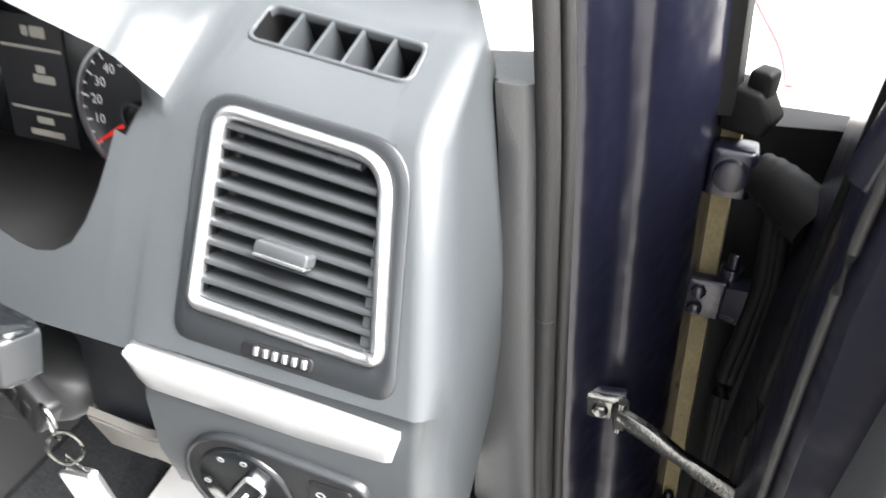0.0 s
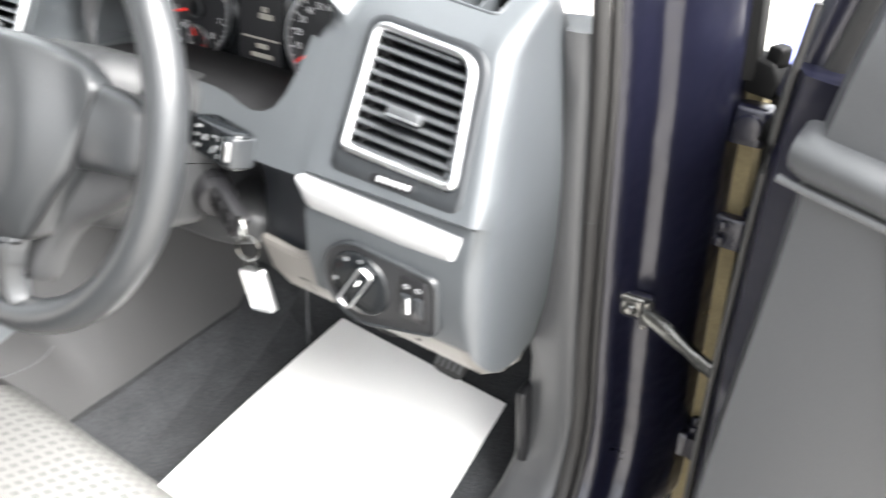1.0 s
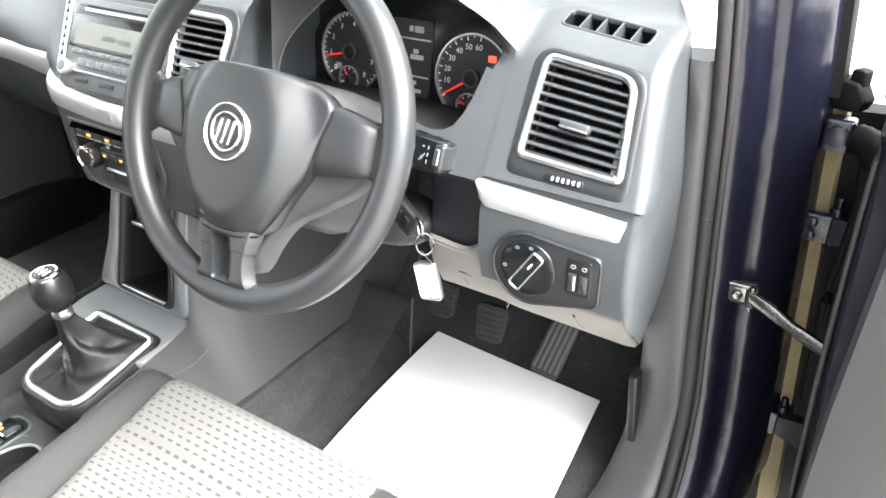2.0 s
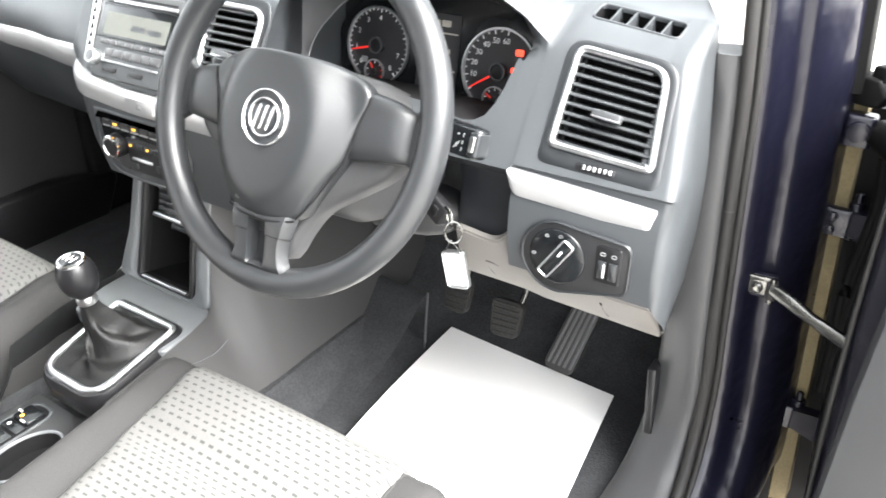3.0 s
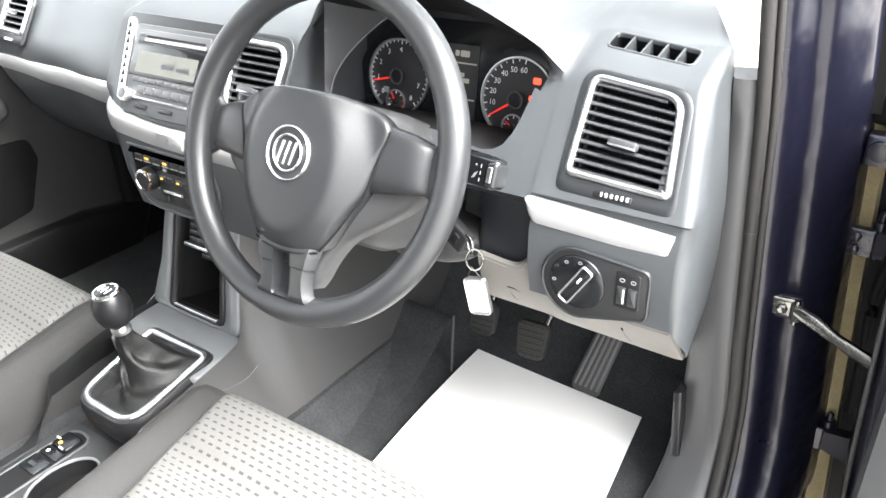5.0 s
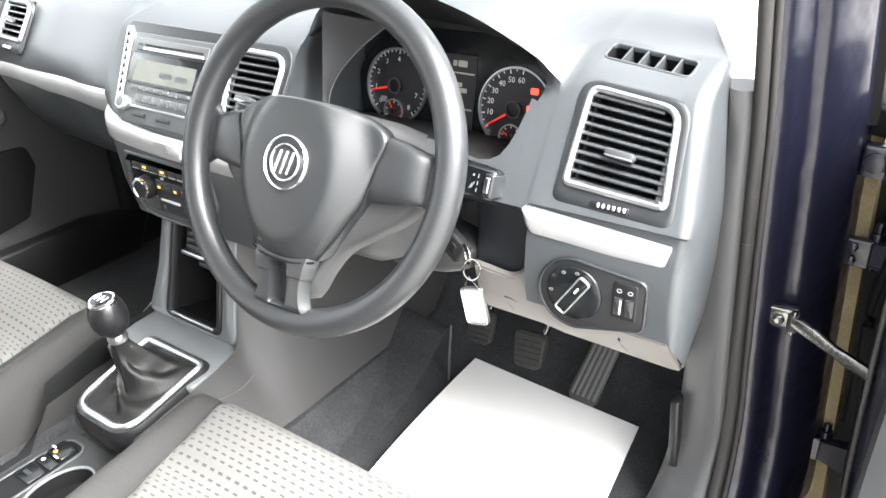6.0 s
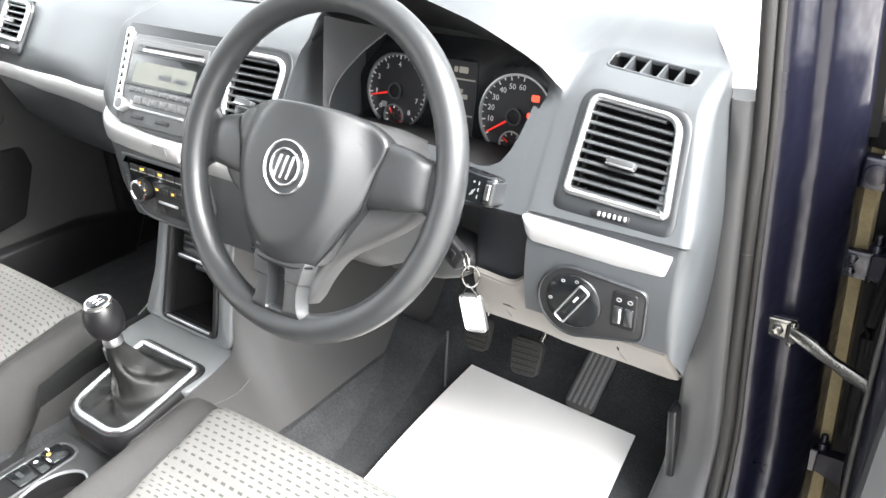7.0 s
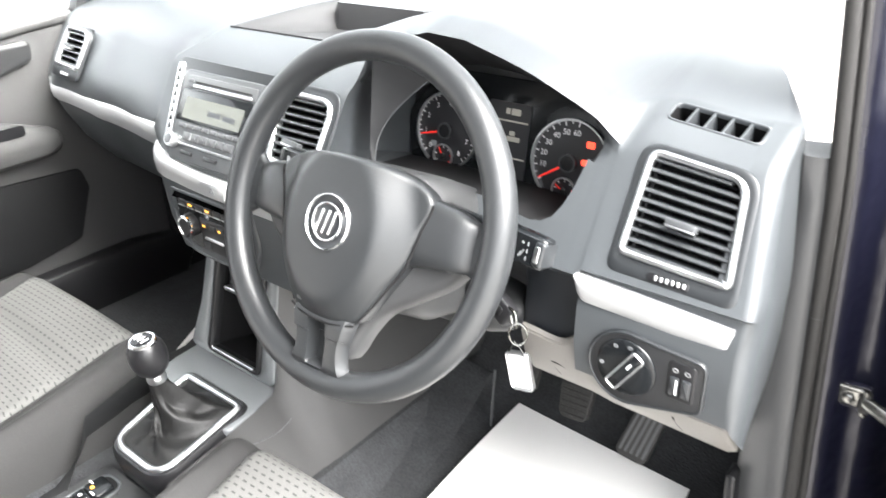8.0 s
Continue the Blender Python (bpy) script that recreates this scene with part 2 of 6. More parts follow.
def band(m, outer, inner, h0, h1, bevel=0.0, bm=None):
    """A frame between two outlines of as many points each."""
    bm = bm or bmesh.new()
    spec = [(outer, h0), (outer, h1 - bevel), (inset(outer, bevel), h1), (inset(inner, -bevel), h1), (inner, h1 - bevel), (inner, h0)]
    if not bevel:
        spec = [(outer, h0), (outer, h1), (inner, h1), (inner, h0)]
    rings = [put(bm, m, p, h) for p, h in spec]
    ring_faces(bm, rings + [rings[0]])
    return bm


def tube(path, radius, seg=10, closed=False, bm=None, flat=1.0, up=(0, 0, 1)):
    """A rod along a path; radius is one number or one for each point; flat squeezes it along up."""
    bm = bm or bmesh.new()
    pts = [Vector(p) for p in path]
    k = len(pts)
    rs = radius if isinstance(radius, (list, tuple)) else [radius] * k
    rings = []
    for i, p in enumerate(pts):
        a = pts[(i - 1) % k] if closed or i else p
        b = pts[(i + 1) % k] if closed or i < k - 1 else p
        t = (b - a).normalized()
        side = t.cross(Vector(up))
        if side.length < 1e-4:
            side = t.cross(Vector((1, 0, 0)))
        side.normalize()
        top = side.cross(t)
        rings.append([bm.verts.new(p + rs[i] * (math.cos(2 * math.pi * j / seg) * side + flat * math.sin(2 * math.pi * j / seg) * top)) for j in range(seg)])
    if closed:
        ring_faces(bm, rings + [rings[0]])
    else:
        ring_faces(bm, rings)
        bm.faces.new(rings[0])
        bm.faces.new(rings[-1])
    return bm


def smooth_path(pts, n=6):
    """A curve through the points."""
    pts = [Vector(p) for p in pts]
    out = []
    for i in range(len(pts) - 1):
        p0, p1, p2, p3 = pts[max(0, i - 1)], pts[i], pts[i + 1], pts[min(len(pts) - 1, i + 2)]
        for j in range(n):
            t = j / n
            out.append(0.5 * (2 * p1 + (p2 - p0) * t + (2 * p0 - 5 * p1 + 4 * p2 - p3) * t * t + (3 * p1 - p0 - 3 * p2 + p3) * t ** 3))
    out.append(pts[-1])
    return out


def block(x0, y0, z0, x1, y1, z1, bevel=0.004, bm=None):
    """A box with rounded upright and upper edges."""
    return plate(Matrix.Identity(4), rect(x0, y0, x1, y1, bevel * 1.5, 3), z0, z1, min(bevel, (z1 - z0) * 0.4), bm)


def lathe(origin, axis, prof, seg=28, bm=None):
    """A turned body: prof is rows of (height, radius) along the axis."""
    bm = bm or bmesh.new()
    m = Matrix.Translation(origin) @ Vector(axis).to_track_quat('Z', 'Y').to_matrix().to_4x4()
    rings = [put(bm, m, oval(0, 0, max(r, 1e-4), None, seg), h) for h, r in prof]
    ring_faces(bm, rings)
    bm.faces.new(rings[0])
    bm.faces.new(rings[-1])
    return bm


def sheet(grid, thick=0.0, bm=None):
    """A surface through rows of points; given a thickness, a closed slab below it."""
    bm = bm or bmesh.new()
    rows = [[bm.verts.new(p) for p in r] for r in grid]
    ring_faces(bm, rows, False)
    if thick:
        low = [[bm.verts.new(Vector(p) - Vector((0, 0, thick))) for p in r] for r in grid]
        ring_faces(bm, low, False)
        ring_faces(bm, [rows[0], low[0]], False)
        ring_faces(bm, [rows[-1], low[-1]], False)
        ring_faces(bm, [[r[0] for r in rows], [r[0] for r in low]], False)
        ring_faces(bm, [[r[-1] for r in rows], [r[-1] for r in low]], False)
    return bm


def writing(text, m, size, mat, parent, h=0.0006, name="print"):
    """Flat lettering, centred on the origin of the plane m."""
    cu = bpy.data.curves.new(name, 'FONT')
    cu.body, cu.size, cu.align_x, cu.align_y = text, size, 'CENTER', 'CENTER'
    cu.extrude, cu.resolution_u = 0.0001, 2
    tmp = bpy.data.objects.new(name, cu)
    scene.collection.objects.link(tmp)
    me = bpy.data.meshes.new_from_object(tmp.evaluated_get(bpy.context.evaluated_depsgraph_get()))
    bpy.data.objects.remove(tmp)
    me.transform(m @ Matrix.Translation((0, 0, h)))
    me.materials.clear()
    me.materials.append(mat)
    ob = new(name, me)
    ob.parent = parent
    if parent.type == 'EMPTY':
        ob.matrix_parent_inverse = Matrix.Translation(-parent.location)
    return ob


def lerp_table(table, x):
    """Rows of (x, values...), met by smooth steps between the rows, and straight ones along the hood."""
    if x <= table[0][0]:
        return table[0][1]
    for (xa, a), (xb, b) in zip(table, table[1:]):
        if x <= xb:
            s = (x - xa) / (xb - xa)
            if not 0.25 < xa < 0.56:
                s = s * s * (3 - 2 * s)
            return [(p[0] + (q[0] - p[0]) * s, p[1] + (q[1] - p[1]) * s) for p, q in zip(a, b)]
    return table[-1][1]


# ---- ground and car shell ----
bm = bmesh.new()
grid = [[(x, y, 0.004 * noise.noise((x * 0.4, y * 0.4, 0))) for x in (-60, -20, -8, -4, -2, 0, 2, 4, 8, 20, 60)] for y in (-60, -20, -8, -4, -2, 0, 2, 4, 8, 20, 60)]
setting("ground", sheet(grid, 0, bm), CONCRETE, "pale weathered concrete forecourt under the car", "ground")
# Thin red strip and blue patch, laid flat on the ground.
bm = tube(smooth_path([(0.80, 4.8, 0.012), (0.97, 3.9, 0.012), (1.09, 3.3, 0.012), (1.12, 2.9, 0.012)]), 0.022, 8, flat=0.1)
setting("ground_strip", bm, STRIP_RED, "thin curved red strip on the concrete", "marking")
bm = plate(Matrix.Identity(4), rounded([(0.36, 3.35), (0.47, 3.35), (0.42, 4.6), (0.24, 4.6)], 0.02), 0.003, 0.010)
setting("ground_patch", bm, PATCH_BLUE, "blue patch on the concrete", "marking")

body = thing("car", (0.0, 0.0, 0.30), "dark navy people carrier with its driver door open", "car")


def post_x(z):
    return 0.772 - 0.064 * (z - 0.65) - 0.03 * max(0, z - 1.0)


def post_y(z):
    return 0.02 * max(0.0, 0.75 - z) - 0.05 * max(0.0, z - 1.05)


def sill_sweep(z):
    """How far the foot of the post runs back into the sill."""
    rows = ((0.425, -0.40), (0.434, -0.24), (0.442, -0.16), (0.455, -0.095), (0.475, -0.052), (0.50, -0.026), (0.54, -0.008), (0.60, 0.0))
    for (za, a), (zb, b) in zip(rows, rows[1:]):
        if z < zb:
            return a + (b - a) * max(0, (z - za) / (zb - za))
    return 0.0


def post_sweep(plan, zs, sill_turn=False):
    """An upright strip of the front door post; plan is rows of (out, forward) offsets from the door seal."""
    bm = bmesh.new()
    rings = []
    for z in zs:
        turn = sill_sweep(z) if sill_turn else 0.0
        rings.append([bm.verts.new((post_x(z) + a + 0.02 * min(0, turn), 0.31 + post_y(z) + b + turn * max(0, min(1, (0.098 - b) / 0.05)), z)) for a, b in plan])
    ring_faces(bm, rings)
    bm.faces.new(rings[0])
    bm.faces.new(rings[-1])
    return bm


ZS = [0.425, 0.429, 0.434, 0.438, 0.442, 0.448, 0.455, 0.465, 0.475, 0.487, 0.50, 0.52, 0.54, 0.57, 0.60, 0.64, 0.70, 0.78, 0.86, 0.94, 1.02, 1.10, 1.20, 1.35, 1.50]
part("front_pillar", post_sweep([(p.x, p.y) for p in smooth_path([(a, b, 0) for a, b in [(0.010, 0.004), (0.017, 0.006), (0.025, 0.012), (0.031, 0.022), (0.037, 0.030), (0.045, 0.034), (0.055, 0.038), (0.065, 0.048), (0.075, 0.064), (0.084, 0.082), (0.089, 0.098), (0.088, 0.13), (0.0, 0.15)]], 4)], ZS, True), NAVY, body, "glossy navy painted door pillar")
# inner cheek of the wing, behind the hinges, near black for the shade there
part("wing_edge", post_sweep([(0.050, 0.150), (0.115, 0.150), (0.175, 0.160), (0.260, 0.150), (0.262, 0.19), (0.050, 0.19)], [0.30, 0.45, 0.6, 0.8, 0.97]), SHADE_BLACK, body, "wing edge behind the hinges, near black for shade")
part("foam_strip", post_sweep([(0.086, 0.112), (0.108, 0.120), (0.110, 0.148), (0.080, 0.146)], [0.36, 0.45, 0.55, 0.65, 0.75, 0.85, 0.93, 0.985]), FOAM, body, "tan foam sealing strip beside the hinges")
part("pillar_moulding", post_sweep([(0.080, 0.100), (0.100, 0.104), (0.104, 0.114), (0.100, 0.124), (0.078, 0.122)], [0.995, 1.0, 1.05, 1.12, 1.2, 1.35, 1.5]), SHADED_RUBBER, body, "rubber moulding along the pillar, blackened for shade")

# double lip of the door seal, down the post and back along the sill
def seal_path(out, fwd, up):
    pts = [(post_x(z) + out, 0.31 + post_y(z) + fwd, z) for z in (1.50, 1.35, 1.2, 1.1, 1.0, 0.9, 0.8, 0.7, 0.62)]
    pts += [(0.776 + out, 0.305 + fwd - up * 0.4, 0.55 + up * 0.3), (0.779 + out, 0.268 + fwd - up, 0.485 + up), (0.781 + out, 0.20 + fwd - up, 0.452 + up), (0.782 + out, 0.05, 0.442 + up), (0.782 + out, -0.4, 0.440 + up), (0.782 + out, -0.75, 0.440 + up)]
    return smooth_path(pts, 4)


part("door_seal", tube(seal_path(-0.003, -0.001, 0.0), 0.0080, 10), SEAL, body, "black rubber door seal")
part("door_seal_lip", tube(seal_path(0.0085, 0.004, -0.004), 0.0046, 8), SEAL, body, "thin lip of the door seal")

JZ = 0.868
part("seal_joint", tube([(post_x(z) - 0.003, 0.309 + post_y(z), z) for z in (JZ, JZ + 0.0012)], 0.0085, 10), TRIM, body)

# painted sill step outside the seal
sill = [(0.786, 0.435), (0.800, 0.437), (0.820, 0.4345), (0.838, 0.428), (0.852, 0.418), (0.862, 0.404), (0.868, 0.385), (0.872, 0.30), (0.70, 0.30), (0.70, 0.40), (0.78, 0.40)]
bm = bmesh.new()
rings = []
for k in range(24):
    y = -0.85 + 1.23 * k / 23
    rise = max(0.0, (y - 0.02) / 0.36)
    up = 0.0
    rings.append([bm.verts.new((x - 0.030 * rise ** 2 * max(0, (x - 0.80) / 0.07), y, z)) for x, z in sill])
ring_faces(bm, rings)
bm.faces.new(rings[0])
bm.faces.new(rings[-1])
part("sill", bm, NAVY, body, "glossy navy painted door sill")

# trim over the post and sill, inside the seal
bm = bmesh.new()
rings = []
route = [(0.31 + post_y(z), z, -1.0, 0.0, 0.688 if z > 0.70 else 0.688 + 0.012 * min(1, (0.70 - z) / 0.03), post_x(z) - 0.007) for z in (1.046, 1.0459, 1.0, 0.95, 0.90, 0.85, 0.80, 0.76, 0.72, 0.70, 0.68, 0.66, 0.63, 0.60)]
route += [(0.314, 0.565, -0.97, 0.22, 0.699, 0.769), (0.309, 0.535, -0.92, 0.38, 0.697, 0.770), (0.298, 0.505, -0.80, 0.60, 0.694, 0.771), (0.280, 0.480, -0.62, 0.78, 0.690, 0.772), (0.252, 0.461, -0.42, 0.91, 0.685, 0.773), (0.21, 0.450, -0.22, 0.97, 0.680, 0.774), (0.15, 0.445, -0.08, 1.0, 0.676, 0.774), (0.05, 0.443, 0, 1.0, 0.673, 0.774), (-0.3, 0.443, 0, 1.0, 0.672, 0.774), (-0.75, 0.443, 0, 1.0, 0.672, 0.774)]
for y, z, oy, oz, xl, xr in route:
    rings.append([bm.verts.new((x, y + oy * d, z + oz * d)) for x, d in ((xl - 0.004, -0.035), (xl - 0.001, -0.022), (xl + 0.003, -0.006), (xl + 0.010, 0.001), (xl + 0.026, 0.005), (xr - 0.026, 0.009), (xr - 0.010, 0.009), (xr - 0.003, 0.004), (xr, -0.008), (xr, -0.05))])
ring_faces(bm, rings, False)
bm.faces.new(rings[0])
part("sill_trim", bm, KICK, body, "grey plastic kick panel and sill cover")
bm = block(-0.0065, -0.012, 0, 0.0065, 0.020, 0.108, 0.003)
bm.transform(pose(0.7105, 0.305, 0.512, 0, -4, 0))
part("bonnet_release", bm, BLACK, body, "black lever set into the kick panel")

# floor, tunnel and bulkhead under one carpet
def floor_z(x, y):
    toe = max(0.0, y - 0.50)
    z = 0.425 + toe * 0.9 + toe * toe * 1.2
    t = max(0.0, min(1.0, (0.235 - abs(x)) / 0.055))
    return z + (0.49 - 0.425) * t * t * (3 - 2 * t)


ys = [-1.2, -0.6, -0.2, 0, 0.1, 0.2, 0.3, 0.4, 0.48, 0.54, 0.6, 0.68, 0.78]
xs = [-0.71, -0.6, -0.4, -0.28, -0.24, -0.22, -0.20, -0.18, -0.1, 0, 0.1, 0.18, 0.20, 0.22, 0.24, 0.28, 0.34, 0.45, 0.6, 0.70]
bm = sheet([[(x, y, floor_z(x, y) + 0.002 * noise.noise((x * 30, y * 30, 0))) for x in xs] for y in ys], 0.02)
setting("floor", bm, CARPET, "dark charcoal carpet over the car floor", "floor")
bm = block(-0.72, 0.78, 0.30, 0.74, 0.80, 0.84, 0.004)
setting("bulkhead", bm, SHADE_BLACK, "dark bulkhead ahead of the pedals", "wall")
# Wall added to stop light leaking into the driver's footwell.
setting("wall_kick", block(0.700, 0.345, 0.40, 0.716, 0.79, 0.84, 0.004), SHADE_BLACK, "dark side of the footwell, added to block leaking light", "wall")
part("underbody", block(-0.86, -1.2, 0.30, 0.86, 0.80, 0.395, 0.01), SHADE_BLACK, body)

# roof, far side and rear
roof = []
for y in (-1.25, -0.9, -0.5, -0.1, 0.02):
    roof.append([(x, y, 1.60 - 0.05 * (x / 0.62) ** 2 - 0.03 * max(0, y + 0.4) ** 2 * 3) for x in (-0.66, -0.45, -0.2, 0, 0.2, 0.45, 0.66)])
part("roof", sheet(roof, 0.03), HEADLINER, body, "pale headliner under the roof")
# Two unseen walls, added to cut the light from behind and the right.
setting("wall_side", block(0.72, -1.25, 0.40, 0.75, -0.78, 1.50, 0.01), DARK_CLOTH, "unseen dark wall at the rear door, added to block light", "wall")
setting("wall_rear", block(-0.72, -1.27, 0.40, 0.72, -1.24, 1.50, 0.01), DARK_CLOTH, "unseen dark wall at the rear, added to block light", "wall")
bm = tube(smooth_path([(-0.70, 0.78, 1.06), (-0.68, 0.40, 1.32), (-0.64, 0.0, 1.54)]), 0.035, 10)
part("far_pillar", bm, TRIM, body, "grey windscreen pillar")
bm = tube(smooth_path([(0.70, 0.80, 1.06), (0.68, 0.42, 1.32), (0.64, 0.0, 1.54)]), 0.03, 10)
part("windscreen_pillar", bm, TRIM, body, "grey windscreen pillar")
bm = tube([(-0.73, -0.62, 1.05), (-0.70, -0.66, 1.30), (-0.66, -0.70, 1.55)], 0.05, 10)
part("centre_pillar", bm, TRIM, body)
bm = sheet([[(x, 0.80 - 0.02 * (x / 0.7) ** 2, 1.07) for x in (-0.68, -0.3, 0, 0.3, 0.68)], [(x * 0.94, 0.02, 1.57) for x in (-0.68, -0.3, 0, 0.3, 0.68)]], 0.005)
ws = tagged(part("windscreen", bm, GLASS), "clear laminated windscreen glass", "windscreen", "", "structure")
ws.visible_shadow = False


# ---- dashboard ----
# Each profile runs from the underside, up the face and over the top: rows of (y, z).
RIGHT = [(.19, .832), (.150, .828), (.124, .8245), (.1165, .865), (.1185, .905), (.128, .9425), (.1235, .9470), (.1350, .9645), (.1603, 1.008), (.1890, 1.0575), (.2050, 1.0672), (.258, 1.0868), (.266, 1.088), (.40, 1.098), (.46, 1.098), (.50, 1.096), (.79, 1.05)]
KNEE = [(.30, .775), (.26, .79), (.225, .815), (.215, .860), (.205, .895), (.142, .924), (.1215, .9400), (.1350, .9645), (.1603, 1.008), (.1806, 1.043), (.2050, 1.0685), (.258, 1.0945), (.266, 1.097), (.40, 1.110), (.46, 1.11), (.50, 1.108), (.79, 1.05)]


def cluster_profile(hz, lip=.955, back=.292, hy=.165):
    fy = .1383 + .58 * (lip - .97)
    return [(.30, .775), (.26, .79), (.225, .815), (.215, .860), (.205, .895), (.142, .924), (.1215, .9400), (fy, lip), (back, lip - .036), (back + .006, hz - .065), (hy, hz), (hy + .030, hz + .014), (hy + .050, hz + .016), (.40, max(hz - .01, 1.108)), (.46, max(hz - .02, 1.108)), (.50, max(hz - .02, 1.106)), (.79, 1.05)]


CENTRE = [(.26, .78), (.15, .79), (.078, .800), (.066, .855), (.064, .900), (.063, .935), (.066, .943), (.0894, .980), (.108, 1.011), (.1398, 1.064), (.150, 1.075), (.244, 1.102), (.247, 1.094), (.40, 1.070), (.436, 1.070), (.442, 1.114), (.79, 1.05)]
CENTRE_FULL = [(.26, .78), (.15, .79), (.078, .800), (.066, .855), (.064, .900), (.063, .935), (.066, .943), (.0894, .980), (.108, 1.011), (.1398, 1.064), (.150, 1.075), (.246, 1.102), (.258, 1.104), (.40, 1.112), (.46, 1.112), (.50, 1.110), (.79, 1.05)]


def far_profile(dy):
    return [(p + dy, q) for p, q in ((.34, .72), (.26, .745), (.20, .785), (.150, .845), (.122, .900), (.110, .930), (.108, .955), (.118, .975), (.134, 1.002), (.1745, 1.063), (.196, 1.080))] + [(.27 + dy, 1.100), (.285 + dy, 1.103), (.42, 1.11), (.47, 1.11), (.51, 1.108), (.79, 1.05)]


CLOSED = KNEE[:6] + [(.1235, .9445), (.1818, 1.045), (.1836, 1.048), (.1853, 1.0505), (.1900, 1.0575), (.240, 1.0885), (.255, 1.096), (.40, 1.108), (.46, 1.108), (.50, 1.106), (.79, 1.05)]
NARROW = KNEE[:6] + [(.1235, .9445), (.1790, 1.0400), (.1960, 1.0500), (.1990, 1.0610), (.1870, 1.0800), (.207, 1.0950), (.230, 1.0985), (.40, 1.108), (.46, 1.108), (.50, 1.106), (.79, 1.05)]
HALF = KNEE[:6] + [(.1235, .9445), (.1800, 1.0425), (.1878, 1.0500), (.1905, 1.0570), (.1885, 1.0690), (.218, 1.0880), (.240, 1.0945), (.40, 1.108), (.46, 1.108), (.50, 1.106), (.79, 1.05)]
RIGHT_IN = RIGHT[:10] + [(.2050, 1.0739), (.258, 1.0935), (.266, 1.096), (.40, 1.106), (.46, 1.106), (.50, 1.104), (.79, 1.05)]
TABLE = [(-0.735, far_profile(0.10)), (-0.60, far_profile(0.055)), (-0.40, far_profile(0.03)), (-0.20, far_profile(0.015)), (-0.152, far_profile(0.006)),
         (-0.138, CENTRE_FULL), (-0.126, CENTRE_FULL), (-0.092, CENTRE), (0.098, CENTRE), (0.104, CENTRE_FULL), (0.226, CENTRE_FULL), (0.252, cluster_profile(1.120, .984)), (0.29, cluster_profile(1.141, .986)),
         (0.34, cluster_profile(1.152, .987)), (0.39, cluster_profile(1.149, .987)), (0.44, cluster_profile(1.135, .985)), (0.462, cluster_profile(1.1285, .982)), (0.48, cluster_profile(1.122, .977)), (0.492, cluster_profile(1.117, .976)), (0.505, cluster_profile(1.110, .978, .292, .168)), (0.516, cluster_profile(1.103, .984, .292, .172)), (0.524, cluster_profile(1.0975, .996, .290, .176)), (0.530, cluster_profile(1.0920, 1.012, .284, .180)), (0.534, cluster_profile(1.0885, 1.029, .268, .183)), (0.5365, cluster_profile(1.0860, 1.042, .240, .185)), (0.544, NARROW), (0.556, HALF), (0.570, CLOSED), (0.588, RIGHT_IN), (0.60, RIGHT_IN), (0.67, RIGHT), (0.732, RIGHT)]
stations = sorted(set([round(-0.735 + 0.0125 * i, 4) for i in range(118)] + [-0.152, -0.145, -0.138, -0.126, -0.1245, -0.119, -0.105, -0.092, 0.098, 0.104, 0.131, 0.206, 0.226, 0.235, 0.244, 0.252, -0.592, -0.508, 0.594, 0.600, 0.604, 0.688, 0.694, 0.698, 0.462, 0.470, 0.486, 0.492, 0.498, 0.505, 0.5105, 0.516, 0.520, 0.524, 0.527, 0.530, 0.532, 0.534, 0.5365, 0.539, 0.5415, 0.5415, 0.544, 0.549, 0.549, 0.556, 0.565, 0.570, 0.560, 0.5635, 0.5665, 0.570, 0.578, 0.583, 0.588, 0.732]))
stations = [x for x in stations if x <= 0.7321]
dashboard = thing("dashboard", (0.0, 0.45, 0.42), "charcoal moulded dashboard with silver trim strips", "dashboard")
liner, well, knee, bin_ = bmesh.new(), bmesh.new(), bmesh.new(), bmesh.new()
bm = bmesh.new()


def end_taper(x, z):
    """The outer end of the dash leans in towards its top."""
    return x - 0.20 * max(0.0, z - 0.945) * max(0.0, min(1.0, (x - 0.690) / 0.042))


def front_taper(x, y):
    """The top draws in towards the foot of the windscreen."""
    return x - 0.48 * max(0.0, y - 0.31) * max(0.0, min(1.0, (x - 0.45) / 0.25))


LOW_TABLE = [(-0.735, far_profile(0.10)), (-0.60, far_profile(0.055)), (-0.40, far_profile(0.042)), (-0.20, far_profile(0.020)), (-0.09, CENTRE)] + [row for row in TABLE if -0.08 < row[0] < 0.54] + [(0.560, KNEE), (0.5665, RIGHT_IN), (0.60, RIGHT_IN), (0.67, RIGHT), (0.732, RIGHT)]


def dash_profile(x):
    """The section at x; its lower part sweeps into the middle more gently than the face."""
    top, low = lerp_table(TABLE, x), lerp_table(LOW_TABLE, x)
    pts = low[:7] + top[7:]
    if 0.226 < x < 0.46:
        lean = 0.050 * min(1, (x - 0.226) / 0.02) * (1 - max(0, (x - 0.252) / 0.208))
        return [(x - lean if i in (8, 9) else x, y, z) for i, (y, z) in enumerate(pts)]
    return [(x, y, z) for y, z in pts]


rings = [[bm.verts.new((front_taper(end_taper(x, z), y), y, z)) for x, y, z in dash_profile(s)] for s in stations]
